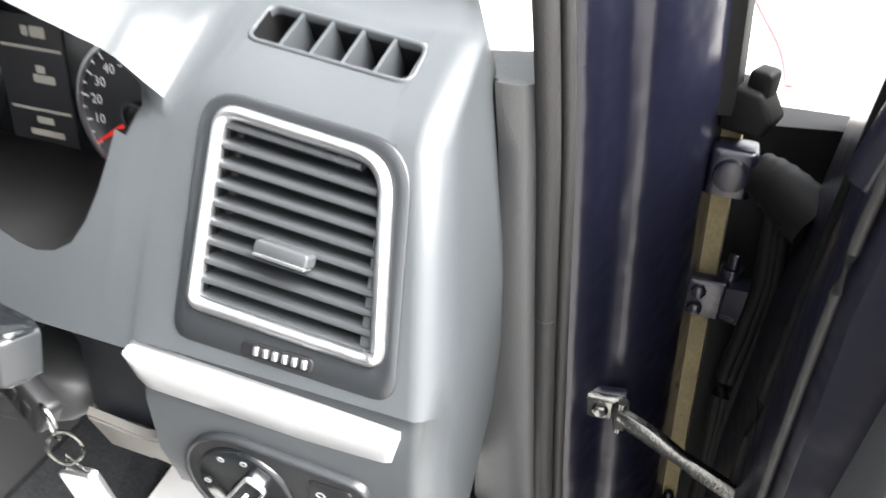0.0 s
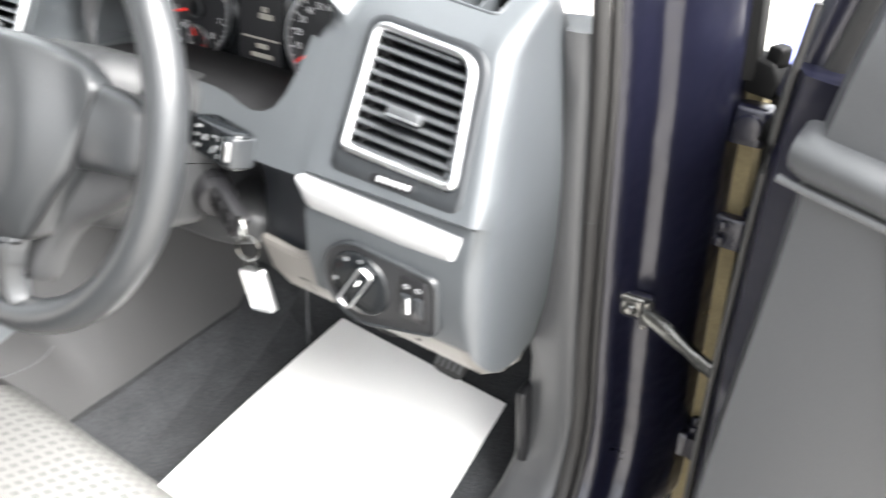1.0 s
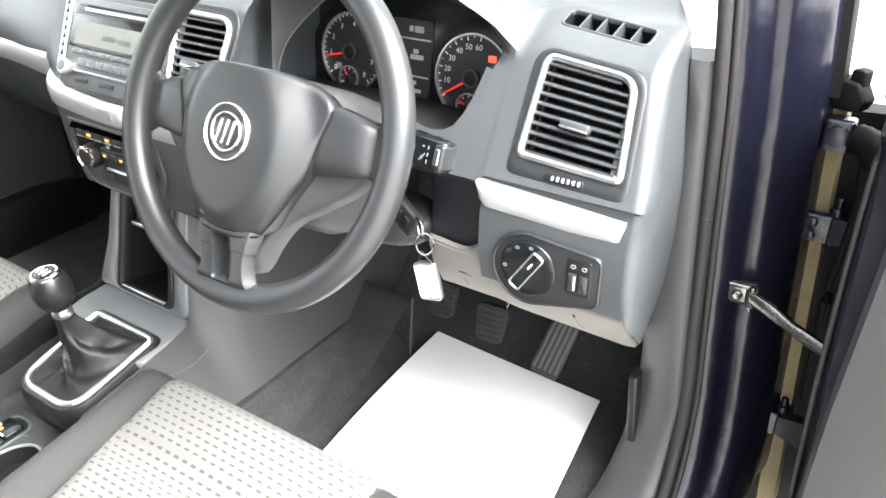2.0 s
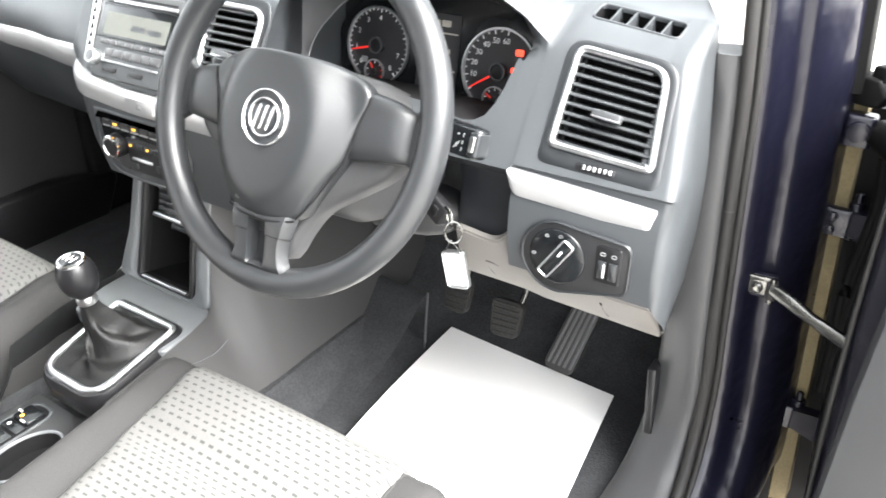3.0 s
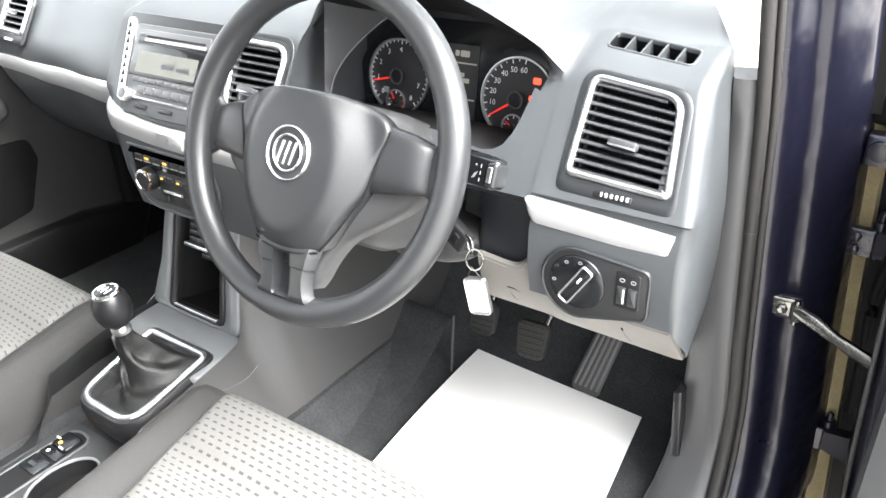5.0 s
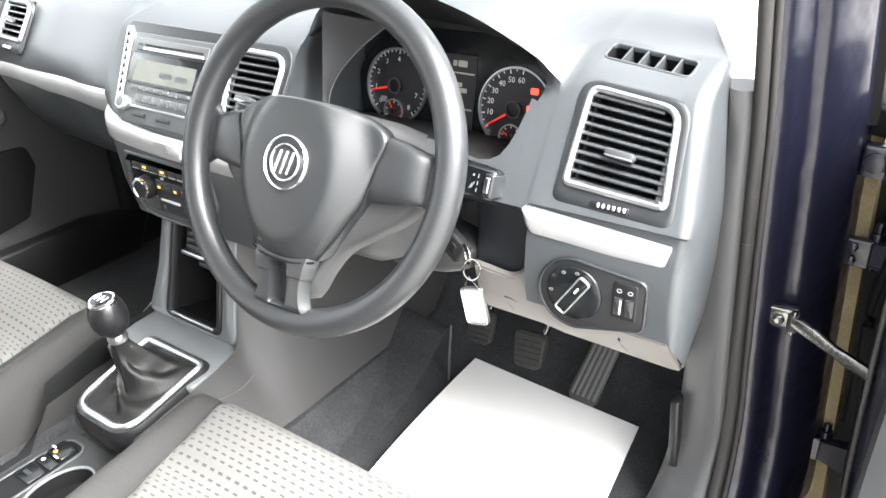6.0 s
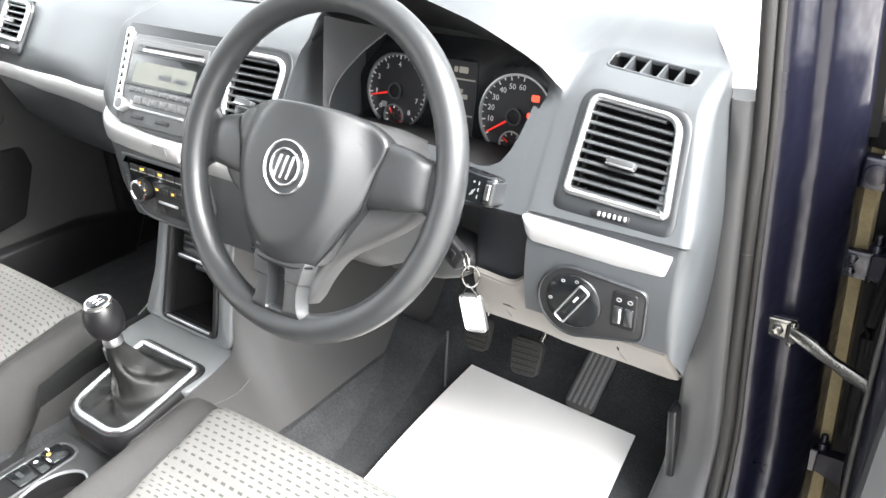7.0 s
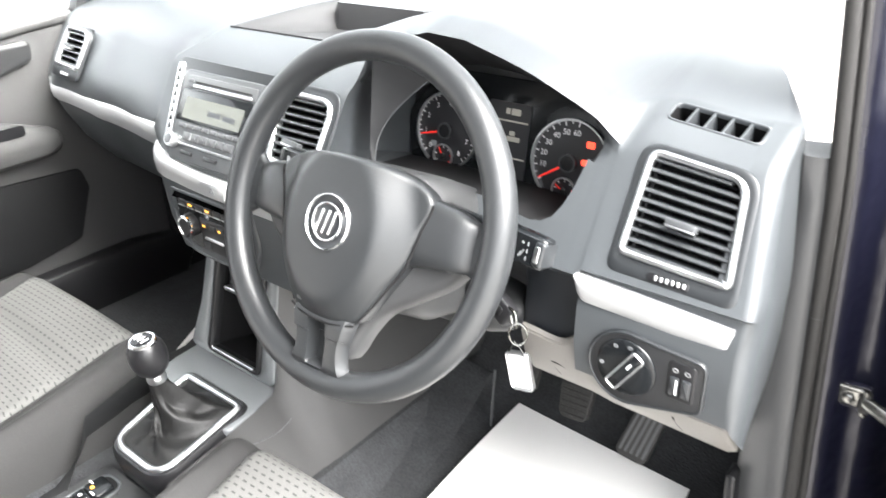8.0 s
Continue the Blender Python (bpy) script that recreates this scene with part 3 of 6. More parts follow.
# the outer end rolls forward and meets the kick panel along a curved joint
def joint_x(z):
    rows = ((0.66, 0.694), (0.69, 0.704), (0.73, 0.715), (0.80, 0.722), (0.86, 0.723), (0.92, 0.721), (0.98, 0.7145), (1.05, 0.7075), (1.2, 0.695))
    for (za, a), (zb, b) in zip(rows, rows[1:]):
        if z < zb:
            return a + (b - a) * max(0, (z - za) / (zb - za))
    return rows[-1][1]


END_Z = (.690, .691, .692, .762, .836, .895, .902, .930, .980, 1.018, 1.034, 1.043, 1.044, 1.044, 1.044, 1.044, 1.040)


def end_point(i, u):
    """A point of the outer end: u runs from the face to the joint with the kick panel."""
    if i < 2:
        x, y, z = end_point(2, u)
        return x - 0.004 * (2 - i), y + 0.004 * (2 - i), z + 0.001 * (2 - i)
    y0, z0 = RIGHT[i]
    z = z0 + (END_Z[i] - z0) * u ** (0.85 if i < 4 else 1.3)
    roll = math.sin(math.pi / 2 * min(1, u / 0.22))
    x0 = end_taper(0.732, z0)
    x = x0 + 0.0135 * roll + (joint_x(END_Z[i]) - x0 - 0.0135) * (max(0, u - 0.10) / 0.90) ** 1.4
    if y0 > 0.318:
        x = front_taper(x0 + (0.696 - x0) * min(1, u / 0.4) + 0.004 * math.sin(math.pi * u), y0)
        z = z0 + (END_Z[i] - z0) * max(0, u - 0.3) / 0.7
    return x, y0 + (0.318 - y0) * u ** 1.35 if y0 < 0.318 else y0, z


for u in (0.04, 0.09, 0.16, 0.24, 0.36, 0.50, 0.65, 0.82, 1.0):
    rings.append([bm.verts.new(end_point(i, u)) for i in range(17)])
for r0, r1 in zip(rings, rings[1:]):
    xm = (r0[0].co.x + r1[0].co.x) / 2
    for i in range(len(r0) - 1):
        if i in (7, 8) and (0.604 < xm < 0.698 or 0.131 < xm < 0.206) or i == 8 and -0.592 < xm < -0.508 or i == 10 and 0.594 < xm < 0.694:
            continue
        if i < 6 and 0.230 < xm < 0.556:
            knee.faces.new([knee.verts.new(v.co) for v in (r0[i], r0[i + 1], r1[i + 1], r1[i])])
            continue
        if i in (11, 12, 13, 14) and -0.126 < xm < 0.104:
            bin_.faces.new([bin_.verts.new(v.co) for v in (r0[i], r0[i + 1], r1[i + 1], r1[i])])
            continue
        if i == 7 and 0.252 < xm < 0.534:
            well.faces.new([well.verts.new(v.co) for v in (r0[i], r0[i + 1], r1[i + 1], r1[i])])
            continue
        if i in (7, 8, 9) and 0.252 < xm < 0.540:
            liner.faces.new([liner.verts.new(v.co) for v in (r0[i], r0[i + 1], r1[i + 1], r1[i])])
            continue
        bm.faces.new((r0[i], r0[i + 1], r1[i + 1], r1[i]))
# the skin closes in on the demister outlet
DEM = plane_frame((0.644, 0.2395, 1.0825), (0.09, -0.004, -0.0085), (0, 1, 0.37))
span = [r for r, x in zip(rings, stations) if 0.5939 < x < 0.6941]
edge = [r[10] for r in span] + [r[11] for r in reversed(span)]
hole = []
for k, v in enumerate(edge):
    low = k < len(span)
    su = (v.co.x - 0.644) / 0.050
    corner = 0.985 if k in (0, len(span) - 1, len(span), len(edge) - 1) else 1.0
    hole.append(bm.verts.new(DEM @ Vector((su * 0.0485 * corner, (-0.0136 if low else 0.0152) * corner, 0.0003))))
ring_faces(bm, [edge, hole])
# Dark line drawn in for the gap and shade along the tray lip.
part("tray_gap_shade", tube([(x, 0.2435, 1.1022) for x in (-0.126, -0.08, -0.03, 0.03, 0.098)], 0.0016, 6), SHADE_BLACK, dashboard)
part("cluster_floor", well, SHADE_BLACK, dashboard, "black floor below the dials", 50)
part("cluster_liner", liner, LINER, dashboard, "grey hood lining round the dials", 50)
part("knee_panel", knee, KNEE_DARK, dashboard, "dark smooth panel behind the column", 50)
part("top_tray", bin_, TRAY, dashboard, "dark open storage tray in the dash top", 40)
part("dash_body", bm, DASH, dashboard, "charcoal grained plastic moulding", 50)

cheek = smooth_path([(0.2610, 0.148, 0.984), (0.2570, 0.154, 0.996), (0.2560, 0.162, 1.015), (0.2640, 0.172, 1.037), (0.2800, 0.182, 1.058), (0.3010, 0.190, 1.078), (0.330, 0.198, 1.100)], 4)
rows = []
for k, p in enumerate(cheek):
    t = k / (len(cheek) - 1)
    q = Vector((0.2525, 0.1464 + 0.0186 * t, 0.984 + 0.130 * t))
    rows.append([tuple(p), tuple(p.lerp(q, 0.5) + Vector((0, -0.002, 0))), tuple(q)])
bm = sheet(rows)
part("cluster_cheek", bm, LINER, dashboard, "charcoal cheek beside the rev counter", 60)
part("cheek_edge", tube(cheek, 0.0011, 6), FACE_GREY, dashboard)

# lower cover under the driver's side
low_grid = []
for x, lip in ((0.492, .8515), (0.500, .8510), (0.512, .8500), (0.525, .8485), (0.538, .8480), (0.546, .8500), (0.552, .8540), (0.557, .8590), (0.562, .8620), (0.570, .8620), (0.60, 0), (0.64, 0), (0.69, 0), (0.715, 0), (0.728, 0)):
    t = (x - 0.475) / 0.253
    if lip:
        low_grid.append([(x, .1350, lip + .0005), (x, .1310, lip - .003), (x, .140, .812), (x, .160, .779), (x, .195, .757 - .008 * t), (x, .210, .752 - .008 * t), (x, .33, .752)])
        continue
    low_grid.append([(x, .135, .832), (x, .129, .822), (x, .134, .806), (x, .158, .779 - .004 * t), (x, .195, .757 - .008 * t), (x, .210, .752 - .008 * t), (x - max(0, x - 0.68) * 0.4, .33 - max(0, x - 0.68) * 2.2, .752)])
for u in (0.18, 0.36, 0.55, 0.75, 0.92):
    top = Vector(end_point(2, u)) + Vector((-0.006, 0.004, 0.0))
    tip = Vector((0.728 - 0.030 * u ** 1.5, 0.210 + 0.088 * u, 0.744 - 0.068 * u ** 1.2))
    low_grid.append([tuple(top)] + [tuple(top.lerp(tip, s) + Vector((0, -0.012 * math.sin(math.pi * s) * (1 - u), 0))) for s in (0.12, 0.35, 0.65, 0.9, 1.0)] + [(tip.x - 0.012, tip.y + 0.006, tip.z + 0.012)])
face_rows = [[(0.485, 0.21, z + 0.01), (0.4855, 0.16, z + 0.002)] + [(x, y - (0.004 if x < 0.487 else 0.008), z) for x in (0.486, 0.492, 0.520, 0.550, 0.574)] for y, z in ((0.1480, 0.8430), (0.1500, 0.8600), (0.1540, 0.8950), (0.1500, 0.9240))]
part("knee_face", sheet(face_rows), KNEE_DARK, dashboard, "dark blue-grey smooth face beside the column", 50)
part("lower_cover", sheet(low_grid, 0.004), WARM_BOUNCE, dashboard, "lower dash cover in warm grey for reflected light")
bm = tube(smooth_path([(0.6765, 0.1305, 0.8080), (0.6785, 0.1440, 0.7905), (0.6835, 0.1570, 0.7755), (0.692, 0.1770, 0.7635)]), 0.0009, 6)
part("cover_seam", bm, SHADE_BLACK, dashboard)
bm = tube(smooth_path([(0.528, 0.1400, 0.8095), (0.536, 0.1400, 0.8095), (0.545, 0.1415, 0.8070)]), 0.0010, 6)
tube(smooth_path([(0.529, 0.1460, 0.7990), (0.5335, 0.1545, 0.7850), (0.5375, 0.1640, 0.7745)]), 0.0006, 6, bm=bm)
part("cover_seam", bm, SHADE_BLACK, dashboard)

FACE = plane_frame((0.65, 0.1383, 0.970), (1, 0, 0), (0, 0.58, 1))
STACK = plane_frame((0.0, 0.0834, 0.970), (1, 0, 0), (0, 0.6, 1))
K = 1.156


def fv(z):
    return (z - 0.970) * K


# driver's outer vent
OPEN_R = [(-0.0515, 0.1085), (0.0495, 0.0970), (0.0625, -0.0070), (-0.0535, -0.0010)]
SUR_R = [(-0.0610, 0.1150), (0.0580, 0.1030), (0.0705, -0.0225), (-0.0605, -0.0185)]


def ccw(pts):
    a = sum(p[0] * q[1] - p[1] * q[0] for p, q in zip(pts, pts[1:] + pts[:1]))
    return pts if a > 0 else pts[::-1]


def vent_at(m, opening, surround, parent, slats, tab_at, thumb_at=None, label=""):
    """Louvres at a place on the dash: a shaped bezel, a bright frame, a dark box, slats, tab and thumbwheel."""
    s_out = rounded(ccw(surround), [0.012, 0.012, 0.030, 0.022], 8)
    o = ccw(opening)
    out = rounded(o, [0.010, 0.010, 0.026, 0.015], 8)
    inn = inset(out, 0.0072)
    vent = part("air_vent", band(m, s_out, inset(out, 0.002), -0.003, 0.0016, 0.001), SURROUND, parent, label or "dark grey louvred air outlet")
    part("frame", band(m, out, inn, -0.004, 0.0062, 0.0030), SATIN, vent, "satin chrome frame")
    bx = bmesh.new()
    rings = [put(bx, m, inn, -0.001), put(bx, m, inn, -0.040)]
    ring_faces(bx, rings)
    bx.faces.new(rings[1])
    part("duct", bx, SHADE_BLACK, vent, "dark duct behind the slats")
    lo_l, lo_r, hi_r, hi_l = [Vector(p) for p in o]
    for i in range(slats):
        s = (i + 0.72) / (slats + 0.75)
        p, q = lo_l.lerp(hi_l, s), lo_r.lerp(hi_r, s)
        t = (q - p).normalized()
        p, q = p + t * 0.0055, q - t * (0.0055 + (0.012 if i == slats - 1 else 0.003 if i == slats - 2 else 0))
        bs = bmesh.new()
        rows = []
        for e in (p, q):
            rows.append([bs.verts.new(m @ Vector((e.x, e.y + a, b))) for a, b in ((-0.0022, 0.0018), (-0.0014, 0.0026), (0.0002, 0.0024), (0.0016, 0.0012), (0.0064, -0.0180), (0.0044, -0.0184), (-0.0022, 0.0002))])
        ring_faces(bs, rows)
        bs.faces.new(rows[0])
        bs.faces.new(rows[1])
        part("slat", bs, SLAT, vent)
    post = lo_l.lerp(lo_r, 0.09), hi_l.lerp(hi_r, 0.09)
    part("link", tube([m @ Vector((p.x, p.y, -0.010)) for p in post], 0.0022, 6), BLACK, vent)
    tu, tv = tab_at
    tab = part("tab", plate(m, rounded([(tu - 0.0155, tv - 0.0032), (tu + 0.0150, tv - 0.0056), (tu + 0.0156, tv + 0.0024), (tu - 0.0148, tv + 0.0050)], 0.0030), 0.002, 0.0110, 0.0012), FACE_GREY, vent, "grey sliding tab")
    part("tab_edge", plate(m, rounded([(tu - 0.0150, tv - 0.0037), (tu + 0.0145, tv - 0.0061), (tu + 0.0147, tv - 0.0042), (tu - 0.0148, tv - 0.0018)], 0.0008), 0.004, 0.0113, 0.0003), SATIN, tab, "bright tab edge")
    if thumb_at:
        wu, wv = thumb_at
        wheel = part("thumbwheel", plate(m, rect(wu - 0.021, wv - 0.0042, wu + 0.021, wv + 0.0042, 0.004), 0.0010, 0.0026, 0.0008), BLACK, vent, "black thumbwheel slot")
        for i in range(6):
            c = wu - 0.0115 + i * 0.0056
            part("rib", plate(m, rect(c - 0.0016, wv - 0.0026, c + 0.0016, wv + 0.0026, 0.0012), 0.002, 0.0046, 0.0010), SATIN, wheel)
    return vent


part("corner_fill", plate(FACE, [(0.030, fv(1.0585)), (0.0495, fv(1.036)), (0.0495, fv(1.0585))], -0.003, 0.0004), DASH, dashboard)
vent_at(FACE, OPEN_R, SUR_R, dashboard, 10, (0.002, fv(1.0045)), (0.004, fv(0.9580)), "dark grey louvred air outlet with satin frame")

# middle and far vents
OPEN_C = [(0.108, fv(1.0640)), (0.2150, fv(1.0625)), (0.2120, fv(0.9800)), (0.1240, fv(0.9790))]
SUR_C = [(0.100, fv(1.0730)), (0.2240, fv(1.0720)), (0.2210, fv(0.9660)), (0.1120, fv(0.9640))]
vent_at(STACK, OPEN_C, SUR_C, dashboard, 9, (0.165, fv(1.006)), None, "dark grey louvred air outlet with satin frame")
FAR = plane_frame((-0.55, 0.171, 0.998), (1, -0.11, 0), (0, 0.62, 1))
OPEN_L = [(-0.052, 0.078), (0.052, 0.078), (0.050, 0.0), (-0.056, 0.0)]
SUR_L = [(-0.058, 0.082), (0.058, 0.082), (0.058, -0.020), (-0.064, -0.020)]
vent_at(FAR, OPEN_L, SUR_L, dashboard, 6, (-0.012, 0.040), (0.0, -0.012), "dark grey louvred air outlet with satin frame")


def trim_strip(xs, rows, name, label):
    """A silver strip along the dash; rows(x) gives y and the heights of its two edges."""
    bm = bmesh.new()
    rings = []
    for x in xs:
        y, top, bot = rows(x)
        h = top - bot
        rings.append([bm.verts.new((x, y + a, z)) for a, z in ((0.012, top), (0.001, top), (-0.0035, top - 0.15 * h), (-0.0045, top - 0.45 * h), (-0.0030, bot + 0.15 * h), (0.001, bot), (0.012, bot))])
    ring_faces(bm, rings)
    bm.faces.new(rings[0])
    bm.faces.new(rings[-1])
    return part(name, bm, SILVER, dashboard, label)


def strip_right(x):
    e = min(1, (x - 0.562) / 0.012, (0.7235 - x) / 0.010)
    e = math.sqrt(max(0.02, 1 - (1 - max(0, e)) ** 2))
    t = (x - 0.562) / 0.16
    top, bot = 0.9425 - 0.008 * t, 0.912 - 0.0085 * t
    return 0.121 + 0.003 * t, top, top - (top - bot) * e


trim_strip([0.562 + 0.1615 * i / 40 for i in range(41)], strip_right, "trim_strip", "satin silver trim strip")


def strip_left(x):
    pr = dash_profile(x)
    y = min(pr[5][1], pr[7][1])
    t = max(0.0, min(1.0, (x + 0.70) / 0.50))
    k = max(0.0, min(1.0, (x + 0.20) / 0.23))
    k = k * k * (3 - 2 * k)
    e = min(1, (x + 0.70) / 0.02)
    top = 0.9570 + 0.007 * t - 0.019 * k
    return y - 0.001, top, top - (0.026 + 0.013 * t - 0.006 * k) * max(0.3, e)


trim_strip([-0.70 + 0.93 * i / 90 for i in range(91)], strip_left, "trim_strip", "satin silver trim strip")

# Unseen shelf, added to keep light from leaking into the footwell.
part("under_light_block", block(-0.70, 0.345, 0.845, 0.70, 0.79, 0.850, 0.002), SHADE_BLACK, dashboard, "unseen black shelf under the dash, added to block light")

# demister outlet on the top, by the door
dem_in = rounded([(-0.047, -0.0115), (0.047, -0.0125), (0.045, 0.0125), (-0.048, 0.0140)], 0.006)
demister = part("demister_vent", band(DEM, inset(dem_in, -0.0030), dem_in, -0.004, 0.0016, 0.0010), DASH, dashboard, "grey plastic demister outlet")
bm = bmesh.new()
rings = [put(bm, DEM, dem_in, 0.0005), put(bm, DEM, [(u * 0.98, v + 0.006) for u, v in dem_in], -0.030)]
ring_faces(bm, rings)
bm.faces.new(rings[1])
part("duct", bm, SHADE_BLACK, demister, "dark duct")
for k in range(1, 5):
    u = -0.047 + 0.0188 * k
    bm = bmesh.new()
    rings = [[bm.verts.new(DEM @ Vector((u + a, v, h + 0.0006))) for v, h in ((-0.0130, 0.0), (0.0145, 0.0), (0.0165, -0.026), (-0.0090, -0.026))] for a in (-0.0010, 0.0010)]
    ring_faces(bm, rings)
    bm.faces.new(rings[0])
    bm.faces.new(rings[1])
    part("divider", bm, DASH, demister)


# ---- instrument cluster ----
CLU = plane_frame((0.366, 0.276, 0.995), (1, 0, 0), (0, 0.18, 1))
cluster = thing("instrument_cluster", (0.366, 0.28, 0.94), "black instrument cluster with two round dials", "instruments")
part("back", plate(CLU, rounded([(-0.150, -0.080), (0.150, -0.080), (0.165, 0.02), (0.110, 0.085), (-0.110, 0.085), (-0.165, 0.02)], 0.03), -0.012, -0.004, 0.001), GLOSS, cluster, "glossy black cluster face")


def dial(cu, cv, r, a0, step, texts, needle, minor, label):
    """A round dial: face, bright rim, ticks, figures, a red needle and a small dial set into its foot."""
    d = part("dial", plate(CLU, oval(cu, cv, r, n=48), -0.006, -0.001, 0.0005), DIAL, cluster, label)
    span = [p for p in range(49)]
    bmr = bmesh.new()
    rows = []
    for i in span:
        a = radians(238 - i * (296 / 48))
        w = 0.0020 if i < 40 else 0.0014
        rows.append([bmr.verts.new(CLU @ Vector((cu + q * math.cos(a), cv + q * math.sin(a), h))) for q, h in ((r, -0.003), (r + 0.0002, 0.002), (r - w, 0.0022), (r - w - 0.001, -0.001))])
    ring_faces(bmr, rows, False)
    part("rim", bmr, SATIN, d, "satin dial rim")
    n = len(texts)
    for i in range((n - 1) * minor + 1):
        a = radians(a0 - i * step / minor)
        m = CLU @ Matrix.Translation((cu, cv, 0)) @ pose(0, 0, 0, 0, 0, math.degrees(a))
        big = i % minor == 0
        part("tick", plate(m, [(r * (0.845 if big else 0.89), -0.0007), (r * 0.945, -0.0007), (r * 0.945, 0.0007), (r * (0.845 if big else 0.89), 0.0007)], -0.0008, -0.0003), MARK, d)
    for i, t in enumerate(texts):
        if t:
            a = radians(a0 - i * step)
            writing(t, CLU @ Matrix.Translation((cu + 0.70 * r * math.cos(a), cv + 0.70 * r * math.sin(a), -0.0008)), r * 0.19, MARK, d, name="figure")
    m = CLU @ Matrix.Translation((cu, cv, 0)) @ pose(0, 0, 0, 0, 0, needle)
    part("needle", plate(m, [(0.004, -0.0016), (r * 0.86, -0.0008), (r * 0.86, 0.0008), (0.004, 0.0016)], 0.0025, 0.0036), RED, d, "red needle")
    part("cap", lathe(CLU @ Vector((cu, cv, -0.001)), CLU.col[2][:3], [(0, 0.0105), (0.0045, 0.0105), (0.006, 0.009), (0.0062, 0.004)], 24), BLACK, d, "black needle cap")
    part("cap_ring", band(CLU, oval(cu, cv, 0.0112, n=24), oval(cu, cv, 0.0090, n=24), 0.004, 0.0066), FACE_GREY, d)
    # small dial
    su, sv, sr = cu - 0.003, cv - 0.0350, 0.0165
    s = part("small_dial", band(CLU, oval(su, sv, sr, n=28), oval(su, sv, sr - 0.0016, n=28), -0.001, 0.0018), SATIN, d, "small inset dial")
    for i in range(7):
        a = radians(210 - i * 40)
        mm = CLU @ Matrix.Translation((su, sv, 0)) @ pose(0, 0, 0, 0, 0, math.degrees(a))
        part("tick", plate(mm, [(sr * 0.66, -0.0006), (sr * 0.86, -0.0006), (sr * 0.86, 0.0006), (sr * 0.66, 0.0006)], -0.0008, -0.0002), MARK if i < 5 else RED, s)
    mm = CLU @ Matrix.Translation((su, sv, 0)) @ pose(0, 0, 0, 0, 0, 118 if cu < 0 else 150)
    part("needle", plate(mm, [(0.002, -0.0008), (sr * 0.8, -0.0005), (sr * 0.8, 0.0005), (0.002, 0.0008)], 0.0015, 0.0022), RED, s, "red needle")
    part("cap", lathe(CLU @ Vector((su, sv, -0.001)), CLU.col[2][:3], [(0, 0.0042), (0.003, 0.0042), (0.004, 0.003)], 16), BLACK, s)
    return d


dial(-0.094, 0.003, 0.0510, 222, 34, ["0", "1", "2", "3", "4", "", "", "7", "8"], 194, 4, "black rev counter dial")
speedo = dial(0.095, -0.003, 0.0530, 214, 22, ["", "10", "20", "30", "40", "50", "60"], 213, 2, "black speedometer dial")
for v, sz, lu in ((0.026, 0.0052, 0.025), (0.004, 0.0046, 0.0205)):
    part("warning_lamp", plate(CLU, rect(0.095 + lu - sz, v - 0.003 - sz * 0.75, 0.095 + lu + sz, v - 0.003 + sz * 0.75, 0.002), -0.001, 0.0002), LAMP_RED, speedo, "lit red warning lamp")
part("charge_mark", plate(CLU, rect(-0.094 - 0.026, -0.022, -0.094 - 0.016, -0.014, 0.001), -0.001, -0.0004), GREY_MARK, cluster)
screen = part("display", plate(CLU, rect(-0.030, -0.045, 0.032, 0.055, 0.003), -0.004, -0.0025), DIAL, cluster, "dark trip display")
for u0, u1, v, w in ((-0.026, 0.030, 0.032, 0.0010), (-0.026, 0.030, -0.014, 0.0010), (0.004, 0.018, 0.044, 0.0040), (-0.004, 0.002, 0.044, 0.0036), (0.000, 0.020, 0.010, 0.0030), (0.004, 0.012, 0.017, 0.0028), (-0.004, 0.012, -0.022, 0.0026), (-0.012, 0.020, -0.032, 0.0024)):
    part("readout", plate(CLU, rect(u0, v - w, u1, v + w, w * 0.4, 2), -0.0028, -0.0020), READOUT, screen)


# ---- steering wheel ----
TILT_W = radians(23.1)
HUB = plane_frame((0.365, 0.006, 0.996), (1, 0.032, 0), (0, math.sin(TILT_W), math.cos(TILT_W)))
wheel = thing("steering_wheel", (0.37, 0.06, 0.97), "black three-spoke steering wheel with round badge", "steering wheel")


def rim_point(a, r=0.1745, h=0.0):
    return HUB @ Vector((r * math.cos(a), r * math.sin(a), h))


part("rim", tube([rim_point(2 * math.pi * i / 72) for i in range(72)], 0.0158, 16, True, up=HUB.col[2][:3]), WHEEL, wheel, "black grained wheel rim")
half_pad = [(0.024, -0.1055), (0.043, -0.1005), (0.056, -0.080), (0.070, -0.056), (0.0835, -0.033), (0.0890, -0.012), (0.0945, 0.010), (0.1000, 0.025), (0.1010, 0.0360), (0.090, 0.0465), (0.066, 0.0555), (0.036, 0.0600)]
pad_ctrl = [(0.0, -0.1065)] + half_pad + [(0.0, 0.0610)] + [(-u, v) for u, v in reversed(half_pad)]
pad = resample([(p.x, p.y) for p in smooth_path([(u, v, 0) for u, v in pad_ctrl + pad_ctrl[:1]], 6)[:-1]], 96)


def pad_height(u, v):
    """A round dome in the middle, with flatter flanks falling towards the spokes."""
    d = math.hypot(u / 0.0585, (v + 0.010) / 0.076)
    dome = 0.0385 - 0.0035 * d * d
    flank = 0.0350 - 0.0480 * (d - 1)
    flank = 0.0100 + 0.0015 * math.log(1 + math.exp((flank - 0.0100) / 0.0015))
    soft = 0.0009
    return -soft * math.log(math.exp(-dome / soft) + math.exp(-flank / soft)) if d < 2.5 else flank


bm = bmesh.new()
rings = [put(bm, HUB, inset(pad, 0.002), -0.012), put(bm, HUB, pad, 0.004)]
